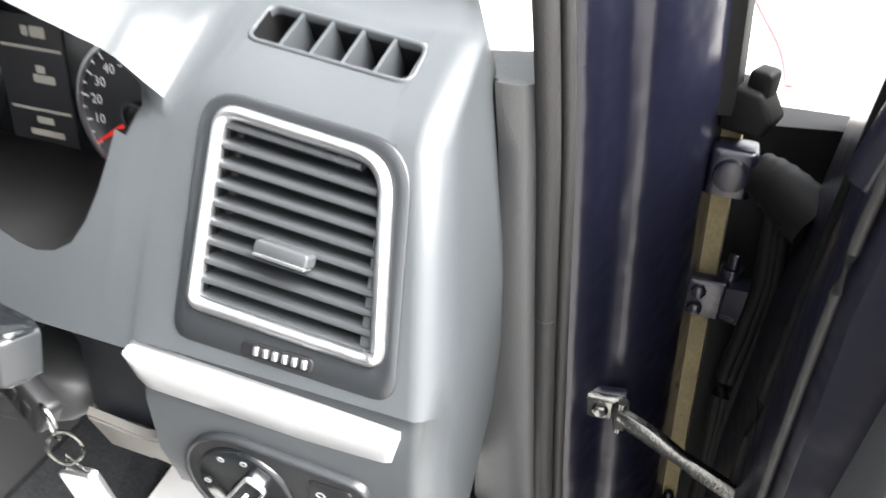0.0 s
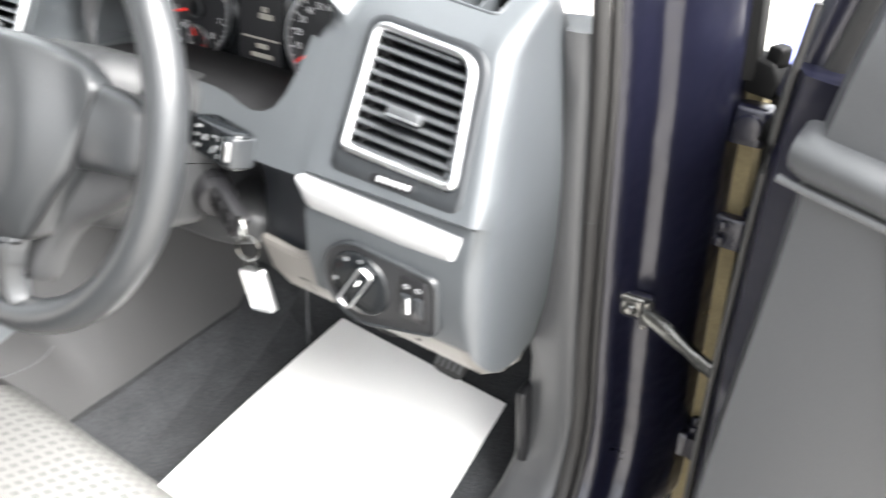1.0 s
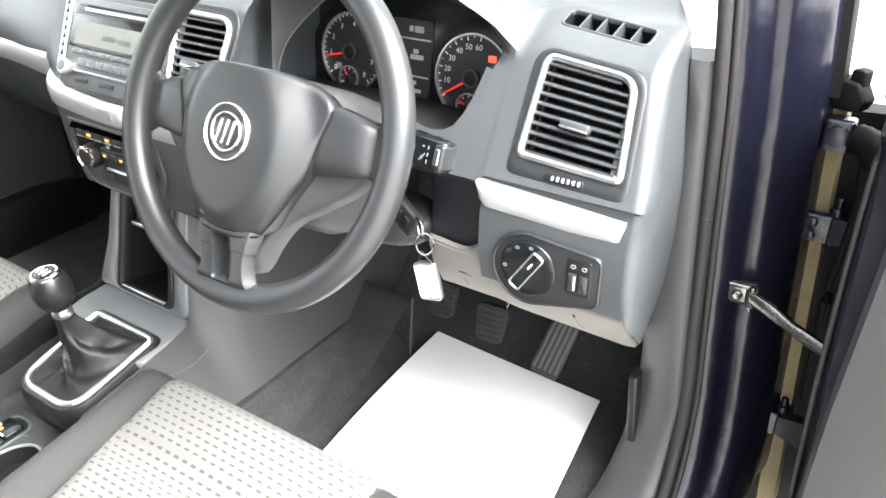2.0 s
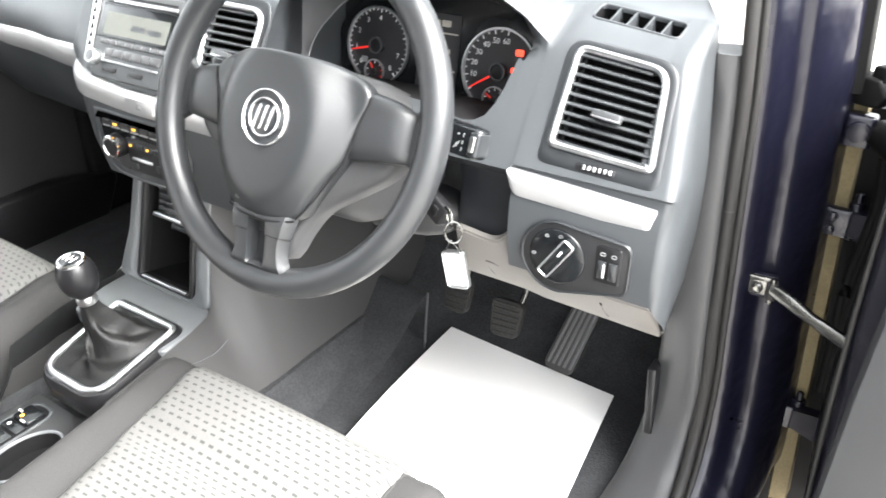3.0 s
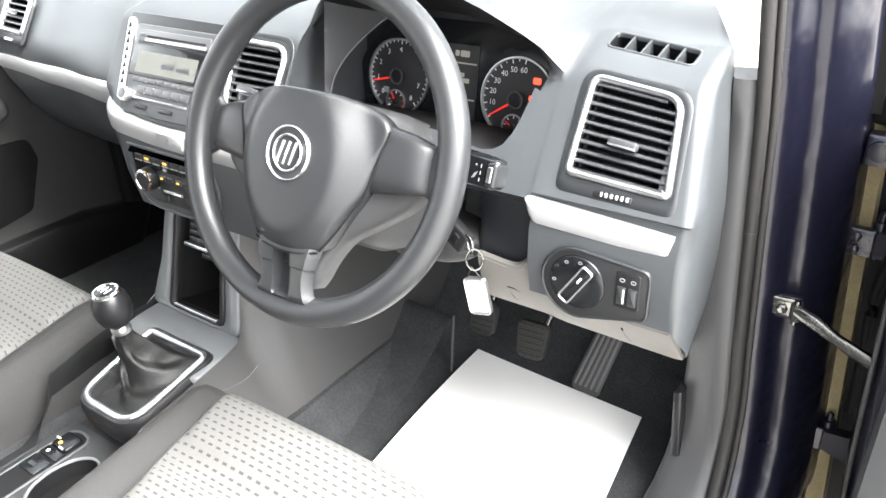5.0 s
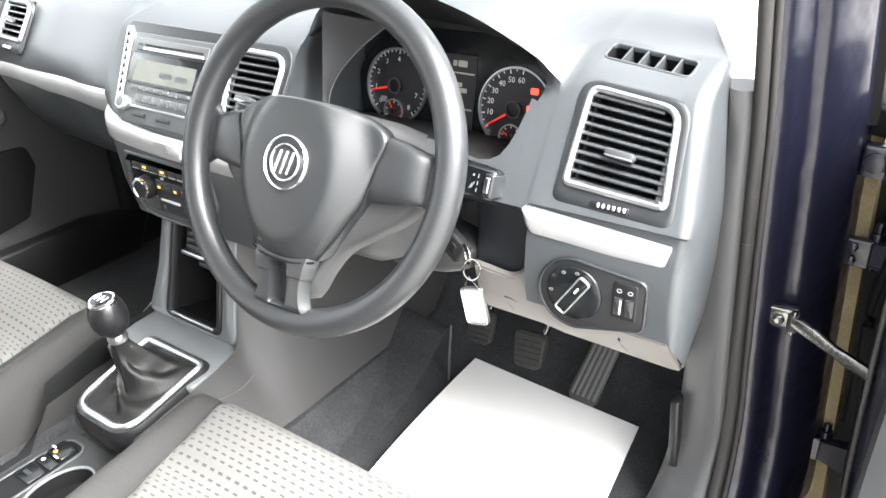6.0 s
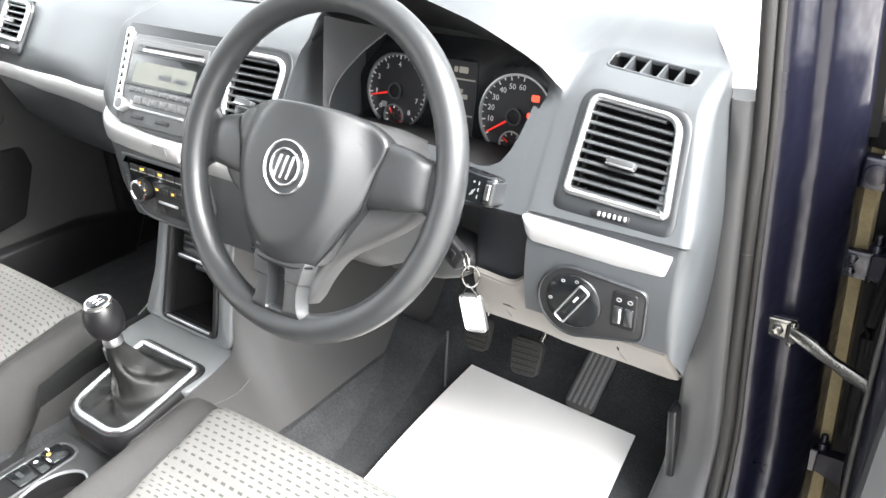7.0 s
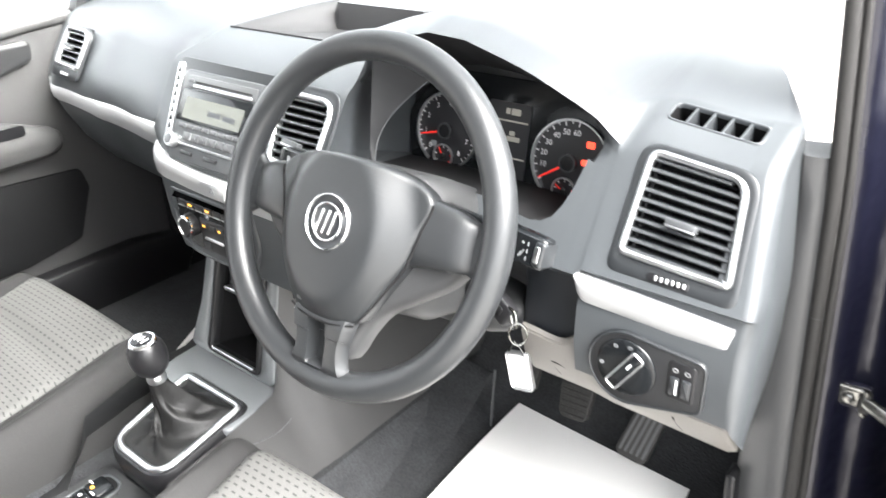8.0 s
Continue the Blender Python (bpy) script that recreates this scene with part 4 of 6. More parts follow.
for s in (0.994, 0.984, 0.965, 0.93, 0.88, 0.82, 0.76, 0.70, 0.64, 0.58, 0.52, 0.44, 0.34, 0.22, 0.10):
    ring = [(u * s, -0.010 * (1 - s) + v * s) for u, v in pad]
    drop = 0.0035 * max(0.0, (s - 0.965) / 0.029) ** 2 if s > 0.965 else 0.0
    rings.append([bm.verts.new(HUB @ Vector((u, v, pad_height(u, v) - drop))) for u, v in ring])
ring_faces(bm, rings)
bm.faces.new(rings[0])
bm.faces.new(rings[-1])
part("airbag_cover", bm, COVER, wheel, "domed black airbag cover", 60)
# moulded body behind the cover, curving from the lower spoke out to the side spokes
half_web = [(0.020, -0.150), (0.028, -0.138), (0.0374, -0.1158), (0.0551, -0.0898), (0.0877, -0.0669), (0.1187, -0.0452), (0.134, -0.028), (0.142, -0.010), (0.140, 0.020)]
web = [(p.x, p.y) for p in smooth_path([(u, v, 0) for u, v in half_web], 4)]
web = web + [(0.10, 0.034), (-0.10, 0.034)] + [(-u, v) for u, v in reversed(web)]
part("rear_cover", plate(HUB, web, -0.034, -0.008, 0.010), KICK, wheel, "warm grey moulded wheel body behind the cover")
# dark joints between the cover and the spokes
for sx in (-1, 1):
    part("seam", tube(smooth_path([HUB @ Vector((sx * u, v, h)) for u, v, h in ((0.044, -0.1005, 0.0150), (0.058, -0.079, 0.0120), (0.072, -0.0555, 0.0110), (0.0850, -0.033, 0.0095), (0.0905, -0.012, 0.0090), (0.0960, 0.010, 0.0090), (0.1012, 0.025, 0.0085), (0.1022, 0.034, 0.008))], 4), 0.0011, 6), SHADE_BLACK, wheel)
for sx in (-1, 1):
    bm = bmesh.new()
    rings = []
    for s, lo, hi, h, th in ((0.070, -0.034, 0.040, -0.010, 0.017), (0.085, -0.031, 0.0395, -0.008, 0.0165), (0.105, -0.0275, 0.0385, -0.007, 0.0165), (0.125, -0.025, 0.035, -0.007, 0.0155), (0.140, -0.0235, 0.030, -0.008, 0.0130), (0.146, -0.0225, 0.028, -0.009, 0.0090), (0.1485, -0.024, 0.030, -0.0095, 0.0070), (0.156, -0.029, 0.038, -0.009, 0.0070), (0.166, -0.038, 0.048, -0.007, 0.0060), (0.176, -0.05, 0.06, -0.006, 0.004)):
        c, w = (lo + hi) / 2, (hi - lo) / 2
        rings.append([bm.verts.new(HUB @ Vector((sx * s, c + w * math.copysign(abs(math.cos(2 * math.pi * j / 20)) ** 0.6, math.cos(2 * math.pi * j / 20)), h + th * math.copysign(abs(math.sin(2 * math.pi * j / 20)) ** 0.6, math.sin(2 * math.pi * j / 20))))) for j in range(20)])
    ring_faces(bm, rings)
    bm.faces.new(rings[0])
    bm.faces.new(rings[-1])
    part("spoke", bm, WHEEL, wheel, "smooth black side spoke")
bm = bmesh.new()
# profile across: (u, kind): outer edge, shoulder, slot lip, slot floor
cols = [(-0.043, "edge"), (-0.0395, "round"), (-0.035, "top"), (-0.0175, "top"), (-0.0135, "lip"), (-0.0115, "floor"), (0.0085, "floor"), (0.0105, "lip"), (0.0145, "top"), (0.035, "top"), (0.0395, "round"), (0.043, "edge")]
rings = []
for v, wide, top, slot in ((-0.100, 1.0, 0.0205, 0), (-0.109, 0.98, 0.0225, 0), (-0.1115, 0.96, 0.0225, 0.25), (-0.1135, 0.95, 0.0223, 0.95), (-0.120, 0.92, 0.0218, 1), (-0.1235, 0.90, 0.0212, 1), (-0.1245, 0.84, 0.0195, 1), (-0.136, 0.80, 0.0180, 1), (-0.148, 0.84, 0.0165, 1), (-0.1545, 0.90, 0.0158, 0.9), (-0.1575, 0.94, 0.0152, 0.25), (-0.1600, 0.96, 0.0138, 0), (-0.1640, 0.99, 0.0105, 0), (-0.1680, 1.02, 0.0035, 0), (-0.172, 1.03, -0.009, 0)):
    ring = []
    for u, k in cols:
        h = {"edge": top - 0.013, "round": top - 0.0045, "top": top, "lip": top - 0.0015 * slot, "floor": top - 0.017 * slot}[k]
        ring.append(bm.verts.new(HUB @ Vector((u * (wide if abs(u) > 0.03 else 1), v, h))))
    rings.append(ring)
ring_faces(bm, rings, False)
part("lower_spoke", bm, WHEEL, wheel, "black lower spoke with a slot", 40)
part("seam", tube(smooth_path([HUB @ Vector((u, v, h)) for u, v, h in ((-0.044, -0.1025, 0.0175), (-0.022, -0.1075, 0.0225), (0.0, -0.1085, 0.0235), (0.022, -0.1075, 0.0225), (0.044, -0.1025, 0.0175))], 4), 0.0012, 6), SHADE_BLACK, wheel)
part("emblem_bar", plate(HUB @ pose(-0.020, -0.0925, 0.0262, 0, 0, -3), rect(-0.010, -0.0018, 0.010, 0.0018, 0.0008, 2), -0.002, 0.0006), WHEEL, wheel)
# round badge
badge = part("badge", lathe(HUB @ Vector((0.003, -0.006, 0.0335)), HUB.col[2][:3], [(0, 0.0275), (0.005, 0.028), (0.0056, 0.0265), (0.0050, 0.0245)]), SURROUND, wheel, "round grey badge")
part("ring", band(HUB @ Matrix.Translation((0.003, -0.006, 0.004)), oval(0, 0, 0.0288, n=48), oval(0, 0, 0.0262, n=48), 0.030, 0.0375, 0.0015), CHROME, badge, "chrome ring")
part("disc", lathe(HUB @ Vector((0.003, -0.006, 0.0375)), HUB.col[2][:3], [(0, 0.0175), (0.0022, 0.0170), (0.0030, 0.0140), (0.0032, 0.006)], 32), SURROUND, badge, "plain grey disc")
for u, lean in ((-0.0085, -16), (0.0, -16), (0.0085, -16)):
    part("bar", plate(HUB @ pose(0.003 + u, -0.006, 0.0405, 0, 0, lean), rect(-0.0016, -0.0125, 0.0016, 0.0125, 0.0006, 2), 0, 0.0014, 0.0005), CHROME, badge)
part("inner_ring", band(HUB @ Matrix.Translation((0.003, -0.006, 0.004)), oval(0, 0, 0.0200, n=40), oval(0, 0, 0.0172, n=40), 0.034, 0.0378, 0.0010), CHROME, badge, "chrome inner ring")

# ---- steering column, stalks and ignition ----
column = thing("steering_column", (0.37, 0.20, 0.86), "dark grey steering column shroud with stalks", "steering column")
for name, mat, half, tint in (("upper_shroud", TRIM, 1, "grey plastic upper shroud"), ("lower_shroud", TRIM, -1, "grey lower shroud")):
    bm = bmesh.new()
    rings = []
    for h, su, lo, hi in ((-0.030, 0.046, -0.075, 0.050), (-0.050, 0.062, -0.095, 0.058), (-0.100, 0.072, -0.105, 0.056), (-0.160, 0.070, -0.100, 0.050), (-0.24, 0.065, -0.09, 0.04)):
        mid = -0.030
        pts = [(-su, mid - 0.001), (-su * 0.95, lo), (su * 0.95, lo), (su, mid - 0.001)] if half < 0 else [(su, mid), (su * 0.9, hi), (-su * 0.9, hi), (-su, mid)]
        rings.append(put(bm, HUB, rounded(pts, [0, 0.035, 0.035, 0], 6), h))
    ring_faces(bm, rings)
    bm.faces.new(rings[0])
    bm.faces.new(rings[-1])
    part(name, bm, mat, column, tint)
# rounded housing of the ignition lock, to the side of the lower shroud
bm = bmesh.new()
rings = []
for x, y0, y1, z0, z1 in ((0.375, 0.118, 0.20, 0.815, 0.872), (0.420, 0.119, 0.20, 0.817, 0.872), (0.450, 0.123, 0.195, 0.821, 0.870), (0.470, 0.129, 0.19, 0.827, 0.867), (0.481, 0.136, 0.18, 0.834, 0.862), (0.486, 0.145, 0.17, 0.842, 0.856)):
    rings.append([bm.verts.new((x, y, z)) for y, z in rounded([(y0, z0), (y1, z0), (y1, z1), (y0, z1)], 0.4 * min(y1 - y0, z1 - z0), 5)])
ring_faces(bm, rings)
bm.faces.new(rings[0])
bm.faces.new(rings[-1])
part("lock_housing", bm, TRIM, column, "grey rounded ignition housing", 50)


def stalk(base, end, body, high, label):
    """A stalk: a thin stem, then a flat rounded paddle with printed marks and a bevelled end."""
    base, end = Vector(base), Vector(end)
    m = plane_frame(base, end - base, (0, 0.3, 1) if end.x > base.x else (0, -0.3, -1))
    ln = (end - base).length
    bm = bmesh.new()
    rings = []
    s0 = 1 - body / ln
    for s, w, th in ((0, 0.009, 0.008), (s0 - 0.08, 0.009, 0.008), (s0, high * 0.92, 0.0085), (s0 + 0.04, high, 0.0100), (0.94, high, 0.0105), (0.985, high * 0.94, 0.0090), (1.0, high * 0.80, 0.006)):
        rings.append([bm.verts.new(m @ Vector((ln * s, w * a, th * b))) for a, b in ((-1, -0.7), (-0.86, -1), (0.86, -1), (1, -0.7), (1, 0.7), (0.86, 1), (-0.86, 1), (-1, 0.7))])
    ring_faces(bm, rings)
    bm.faces.new(rings[0])
    bm.faces.new(rings[-1])
    return part("stalk", bm, GLOSS, column, label), m @ Matrix.Translation((ln, 0, 0.0102))


wiper, wm = stalk(HUB @ Vector((0.06, 0.024, -0.075)), (0.563, 0.066, 0.985), 0.056, 0.0155, "black wiper stalk with white symbols")
part("tip", plate(wm, rect(-0.0115, -0.0130, 0.0006, 0.0125, 0.0035), -0.0185, 0.0020, 0.003), SURROUND, wiper, "silver stalk tip")
part("tip_button", plate(wm, rect(-0.0090, -0.0080, -0.0030, 0.0080, 0.002), 0.0015, 0.0036, 0.001), SATIN, wiper)
for u0, v0, u1, v1, turn in ((-0.0195, -0.010, -0.0185, -0.006, 0), (-0.0195, -0.003, -0.0185, 0.001, 0), (-0.0195, 0.004, -0.0185, 0.008, 0), (-0.0250, -0.008, -0.0241, 0.000, -28), (-0.0275, -0.009, -0.0266, -0.002, -28), (-0.0265, 0.005, -0.0245, 0.007, 10), (-0.0395, -0.001, -0.0387, 0.003, 0), (-0.0370, -0.001, -0.0362, 0.003, 0), (-0.0395, 0.003, -0.0362, 0.0038, 0), (-0.0500, -0.009, -0.0490, -0.006, 0), (-0.0500, -0.001, -0.0490, 0.002, 0), (-0.0500, 0.006, -0.0490, 0.009, 0), (-0.0460, 0.007, -0.0450, 0.0095, 0), (-0.0460, -0.009, -0.0450, -0.006, 0)):
    c = ((u0 + u1) / 2, (v0 + v1) / 2)
    part("symbol", plate(wm @ pose(c[0], c[1], 0, 0, 0, turn), rect(u0 - c[0], v0 - c[1], u1 - c[0], v1 - c[1], 0.0005, 2), -0.0006, 0.0006), GREY_MARK, wiper)
signal, im = stalk(HUB @ Vector((-0.06, 0.024, -0.078)), (0.172, 0.082, 0.9990), 0.075, 0.0135, "black indicator stalk with white symbols")
# Grey outline paints in the highlights round the paddle's edge.
part("edge_highlight", band(im, rect(-0.058, -0.0120, -0.002, 0.0120, 0.002, 3), rect(-0.0570, -0.0110, -0.003, 0.0110, 0.0016, 3), -0.0004, 0.0006), FACE_GREY, signal, "thin grey outline drawn for the edge highlights")
for u0, v0, u1, v1 in ((0.014, -0.002, 0.019, 0.005), (0.022, -0.003, 0.027, 0.002), (0.030, 0.002, 0.034, 0.006), (0.030, -0.007, 0.036, -0.004)):
    part("symbol", plate(im, rect(-u1, -v1, -u0, -v0, 0.001, 2), -0.0004, 0.0006), GREY_MARK, signal)
lock = Vector((0.430, 0.130, 0.885))
part("ignition_lock", lathe(lock, (0.8, -0.45, -0.1), [(0, 0.02), (0.022, 0.02), (0.026, 0.017), (0.026, 0.008)]), BLACK, column, "black ignition barrel")

key = thing("car_key", (0.47, 0.11, 0.87), "black folding key in the ignition with white tag", "key")
km = plane_frame((0.462, 0.116, 0.884), (0.80, -0.25, -0.38), (0.25, 0.2, 1))
part("fob", plate(km, rect(-0.024, -0.013, 0.036, 0.013, 0.006), -0.0065, 0.0065, 0.003), BLACK, key, "black plastic key fob")
part("blade", plate(km, rect(-0.055, -0.004, -0.022, 0.004, 0.001), -0.001, 0.001), STEEL, key, "steel key blade")
for k in range(3):
    part("button", plate(km, rect(-0.014 + k * 0.015, -0.006, -0.004 + k * 0.015, 0.006, 0.003), 0.005, 0.0078, 0.001), SHADE_BLACK, key)
part("clasp", tube(smooth_path([(0.487, 0.108, 0.882), (0.497, 0.104, 0.884), (0.503, 0.102, 0.877), (0.505, 0.100, 0.866), (0.500, 0.101, 0.868), (0.494, 0.106, 0.878)]), 0.0016, 6), STEEL, key, "wire clasp")
rm = plane_frame((0.509, 0.098, 0.860), (0.80, 0.55, 0.05), (0.1, 0.25, 1))
part("split_ring", tube([rm @ Vector((0.0098 * math.cos(a), 0.0125 * math.sin(a), 0.0006 * math.sin(3 * a))) for a in [2 * math.pi * i / 30 for i in range(30)]], 0.0013, 6, True), STEEL, key, "steel split ring")
tm = plane_frame((0.5115, 0.100, 0.8125), (0.90, 0.02, 0.20), (-0.12, 0.0, 1))
part("tag_link", tube([tm @ Vector(p) for p in ((-0.011, 0.0215, 0), (0.0, 0.0365, 0), (0.011, 0.0215, 0))], 0.0012, 6), STEEL, key)
tag = part("tag", band(tm, rect(-0.0148, -0.0245, 0.0148, 0.0230, 0.006), rect(-0.0128, -0.0225, 0.0128, 0.0210, 0.0045), -0.0035, 0.0035, 0.001), SATIN, key, "satin metal tag rim")
part("card", plate(tm, rect(-0.0114, -0.0210, 0.0114, 0.0196, 0.003), -0.0025, 0.0025, 0.0005), PAPER_TAG, tag, "white paper insert")

# ---- light switch panel ----
LOW = plane_frame((0.65, 0.1165, 0.860), (1, 0, 0), (0, 0.02, 1))
switch = thing("light_switch", (0.65, 0.12, 0.84), "rotary headlamp switch and dimmer in black oval panel", "switch")
oval_pts = [(-0.021 + 0.0415 * math.cos(radians(a)), -0.002 + 0.0405 * math.sin(radians(a))) for a in range(78, 286, 8)]
oval_pts += rounded([(0.002, -0.0410), (0.0575, -0.0225), (0.0575, 0.0325), (-0.0124, 0.0376)], [0.0, 0.011, 0.011, 0.0], 5)[1:-1]
panel = part("panel", plate(LOW, ccw(oval_pts), -0.004, 0.0030, 0.0012), LINER, switch, "black oval panel")
part("panel_lip", band(LOW, inset(ccw(oval_pts), -0.0016), inset(ccw(oval_pts), 0.0016), -0.003, 0.0044, 0.0012), SURROUND, switch, "raised grey lip round the panel")
dial = part("dial", lathe(LOW @ Vector((-0.021, 0.000, 0.002)), LOW.col[2][:3], [(0, 0.0320), (0.003, 0.0315), (0.004, 0.030), (0.0042, 0.010)], 40), GLOSS, switch, "black rotary dial")
gm = LOW @ pose(-0.018, 0.0025, 0, 0, 0, 57)
grip = part("grip", plate(gm, rect(-0.0255, -0.0070, 0.0255, 0.0070, 0.004), 0.005, 0.0155, 0.003), GLOSS, dial, "black grip with chrome rim")
part("grip_rim", band(gm, rect(-0.0260, -0.0075, 0.0260, 0.0075, 0.004), rect(-0.0240, -0.0055, 0.0240, 0.0055, 0.003), 0.0135, 0.0163, 0.0008), SATIN, dial, "chrome rim")
part("pointer", plate(gm, rect(0.005, -0.0011, 0.013, 0.0011, 0.0005), 0.0155, 0.0160), MARK, dial)
for a in (82, 118, 184):
    p = (-0.021 + 0.0255 * math.cos(radians(a)), 0.0255 * math.sin(radians(a)))
    part("symbol", band(LOW, oval(p[0], p[1], 0.0024, 0.0019, 12), oval(p[0], p[1], 0.0014, 0.0010, 12), 0.0062, 0.0066), GREY_MARK, panel)
dim = part("dimmer", plate(LOW, rect(0.022, -0.015, 0.049, 0.0275, 0.004), 0.002, 0.0046, 0.001), BLACK, switch, "black dimmer panel")
for u in (0.0295, 0.0415):
    part("thumbwheel", plate(LOW, rect(u - 0.0045, -0.009, u + 0.0045, 0.011, 0.001), 0.0044, 0.0072, 0.001), SURROUND, dim)
    part("symbol", band(LOW, oval(u, 0.0185, 0.0030, 0.0024, 14), oval(u, 0.0185, 0.0020, 0.0014, 14), 0.0048, 0.0052), GREY_MARK, dim)
part("pointer", plate(LOW, rect(0.0318, -0.007, 0.0334, 0.009, 0.0005), 0.0068, 0.0078), MARK, dim)

# ---- paper mat ----
mat_grid = []
for i in range(13):
    s = i / 12
    row = []
    for j in range(13):
        t = j / 12
        x = (0.281 + 0.012 * (1 - s) + 0.04 * (1 - s) ** 2) * (1 - t) + (0.614 + 0.045 * (1 - s)) * t
        y = (0.457 * s + (0.03) * (1 - s)) * (1 - t) + (0.437 * s + 0.03 * (1 - s)) * t
        z = 0.432 + 0.030 * (1 - s) ** 2 * (1 - t) ** 2 + 0.0012 * math.sin(4 * s + 3 * t)
        row.append((x, y, z))
    mat_grid.append(row)
paper = tagged(part("paper_mat", sheet(mat_grid, 0.0012), PAPER), "plain white paper mat on the driver's carpet", "paper mat", "paper mats")


bm = plate(Matrix.Translation((0, 0, 0.4265)), ccw(rounded([(-0.235, 0.02), (-0.235, 0.34), (-0.480, 0.335), (-0.330, 0.07)], 0.006)), 0.0, 0.0018, 0.0004)
tagged(part("paper_mat", bm, PAPER), "white paper mat on the passenger's carpet", "paper mat", "paper mats")


# ---- radio and heater panel ----
radio = thing("car_radio", (0.0, 0.09, 0.945), "grey car radio with olive display in the dash", "radio")
bezel = part("bezel", plate(STACK, ccw(rounded([(-0.120, fv(1.0770)), (0.098, fv(1.0755)), (0.100, fv(0.950)), (0.080, fv(0.9440)), (-0.072, fv(0.9440)), (-0.092, fv(0.956))], [0.010, 0.006, 0.006, 0.010, 0.016, 0.016])), -0.004, 0.0022, 0.0012), SURROUND, radio, "dark grey centre bezel")
face = part("face", plate(STACK, ccw(rounded([(-0.0900, fv(1.0620)), (0.0900, fv(1.0620)), (0.0780, fv(0.9500)), (-0.0740, fv(0.9490))], 0.009)), 0.0005, 0.0075, 0.002), FACE_GREY, radio, "grey radio face")
part("slot_panel", plate(STACK, rect(-0.076, fv(1.0395), 0.078, fv(1.0550), 0.003), 0.007, 0.0095, 0.001), KEY_GREY, face)
part("disc_slot", plate(STACK, rect(-0.056, fv(1.0455), 0.070, fv(1.0478), 0.001), 0.0092, 0.0099), SHADE_BLACK, face, "dark disc slot")
part("slot_lip", plate(STACK, rect(-0.058, fv(1.0400), 0.072, fv(1.0440), 0.001), 0.009, 0.0112, 0.0008), SATIN, face, "bright lip")
part("eject_key", plate(STACK, rect(-0.072, fv(1.0460), -0.060, fv(1.0500), 0.001), 0.009, 0.0110, 0.0006), KEY_GREY, face)
disp = part("display", plate(STACK, rect(-0.080, fv(0.9975), 0.076, fv(1.0375), 0.003), 0.007, 0.0090, 0.0008), GLOSS, radio, "black display surround")
part("screen", plate(STACK, rect(-0.066, fv(1.0015), 0.064, fv(1.0280), 0.001), 0.0088, 0.0094), LCD, disp, "olive grey display")
for u0, u1, v in ((-0.010, 0.018, 1.0130), (0.024, 0.050, 1.0120)):
    part("readout", plate(STACK, rect(u0, fv(v - 0.003), u1, fv(v + 0.003), 0.001), 0.0093, 0.0096), SURROUND, disp)
for i in range(8):
    u = -0.066 + i * 0.0178
    part("key", plate(STACK, rect(u, fv(0.9895), u + 0.0155, fv(0.9955), 0.0015), 0.007, 0.0105, 0.0012), KEY_GREY, face)
for i in range(6):
    u = -0.050 + i * 0.0190
    part("key", plate(STACK, rect(u, fv(0.9755), u + 0.0175, fv(0.9855), 0.0015), 0.007, 0.0105, 0.0012), KEY_GREY, face)
for u0, u1 in ((-0.046, -0.020), (0.008, 0.036)):
    part("key", plate(STACK, rect(u0, fv(0.9580), u1, fv(0.9630), 0.0015), 0.007, 0.0100, 0.0010), BLACK, face)
part("foot_lip", plate(STACK, rect(-0.055, fv(0.9685), 0.062, fv(0.9715), 0.001), 0.007, 0.0100, 0.0010), SATIN, face)
kn = part("knob", lathe(STACK @ Vector((-0.068, fv(0.9715), 0.006)), STACK.col[2][:3], [(0, 0.0105), (0.010, 0.0105), (0.0125, 0.0095), (0.0130, 0.007)], 24), SATIN, radio, "satin volume knob")
part("cap", lathe(STACK @ Vector((-0.068, fv(0.9715), 0.018)), STACK.col[2][:3], [(0, 0.0076), (0.0014, 0.0074), (0.0018, 0.006)], 20), KEY_GREY, kn)
# pierced bright strip beside the radio
m = STACK
strip = part("side_grille", plate(m, ccw(rounded([(-0.1165, fv(1.0680)), (-0.1035, fv(1.0700)), (-0.0840, fv(0.9640)), (-0.0985, fv(0.9660))], 0.005)), 0.002, 0.0050, 0.001), SATIN, radio, "bright pierced grille strip")
for i in range(9):
    s = (i + 0.6) / 9.4
    u = -0.1095 + (0.0185) * s
    v = fv(1.0655 + (0.970 - 1.0655) * s)
    part("notch", plate(m, [(u - 0.0028, v - 0.0050), (u + 0.0040, v - 0.0035), (u - 0.0012, v + 0.0050)], 0.0048, 0.0056), SHADE_BLACK, strip)

# hazard switch on the silver strip
hz = thing("hazard_switch", (0.04, 0.06, 0.925), "grey hazard switch set into the silver strip", "switch")
HZ = plane_frame((0.040, 0.0575, 0.9300), (1, 0, 0), (0, 0.10, 1))
hb = part("button", plate(HZ, rect(-0.028, -0.0095, 0.028, 0.0095, 0.002), -0.004, 0.0035, 0.001), SILVER, hz, "silver grey push button")
part("triangle", band(HZ, [(-0.005, -0.004), (0.005, -0.004), (0, 0.005)], [(-0.0028, -0.0028), (0.0028, -0.0028), (0, 0.0024)], 0.0034, 0.0042), GREY_MARK, hb)

heater = thing("heater_panel", (0.0, 0.07, 0.815), "dark heater control panel with chrome knobs", "heater controls")
HV = plane_frame((0.0, 0.0655, 0.862), (1, 0, 0), (0, 0.01, 1))
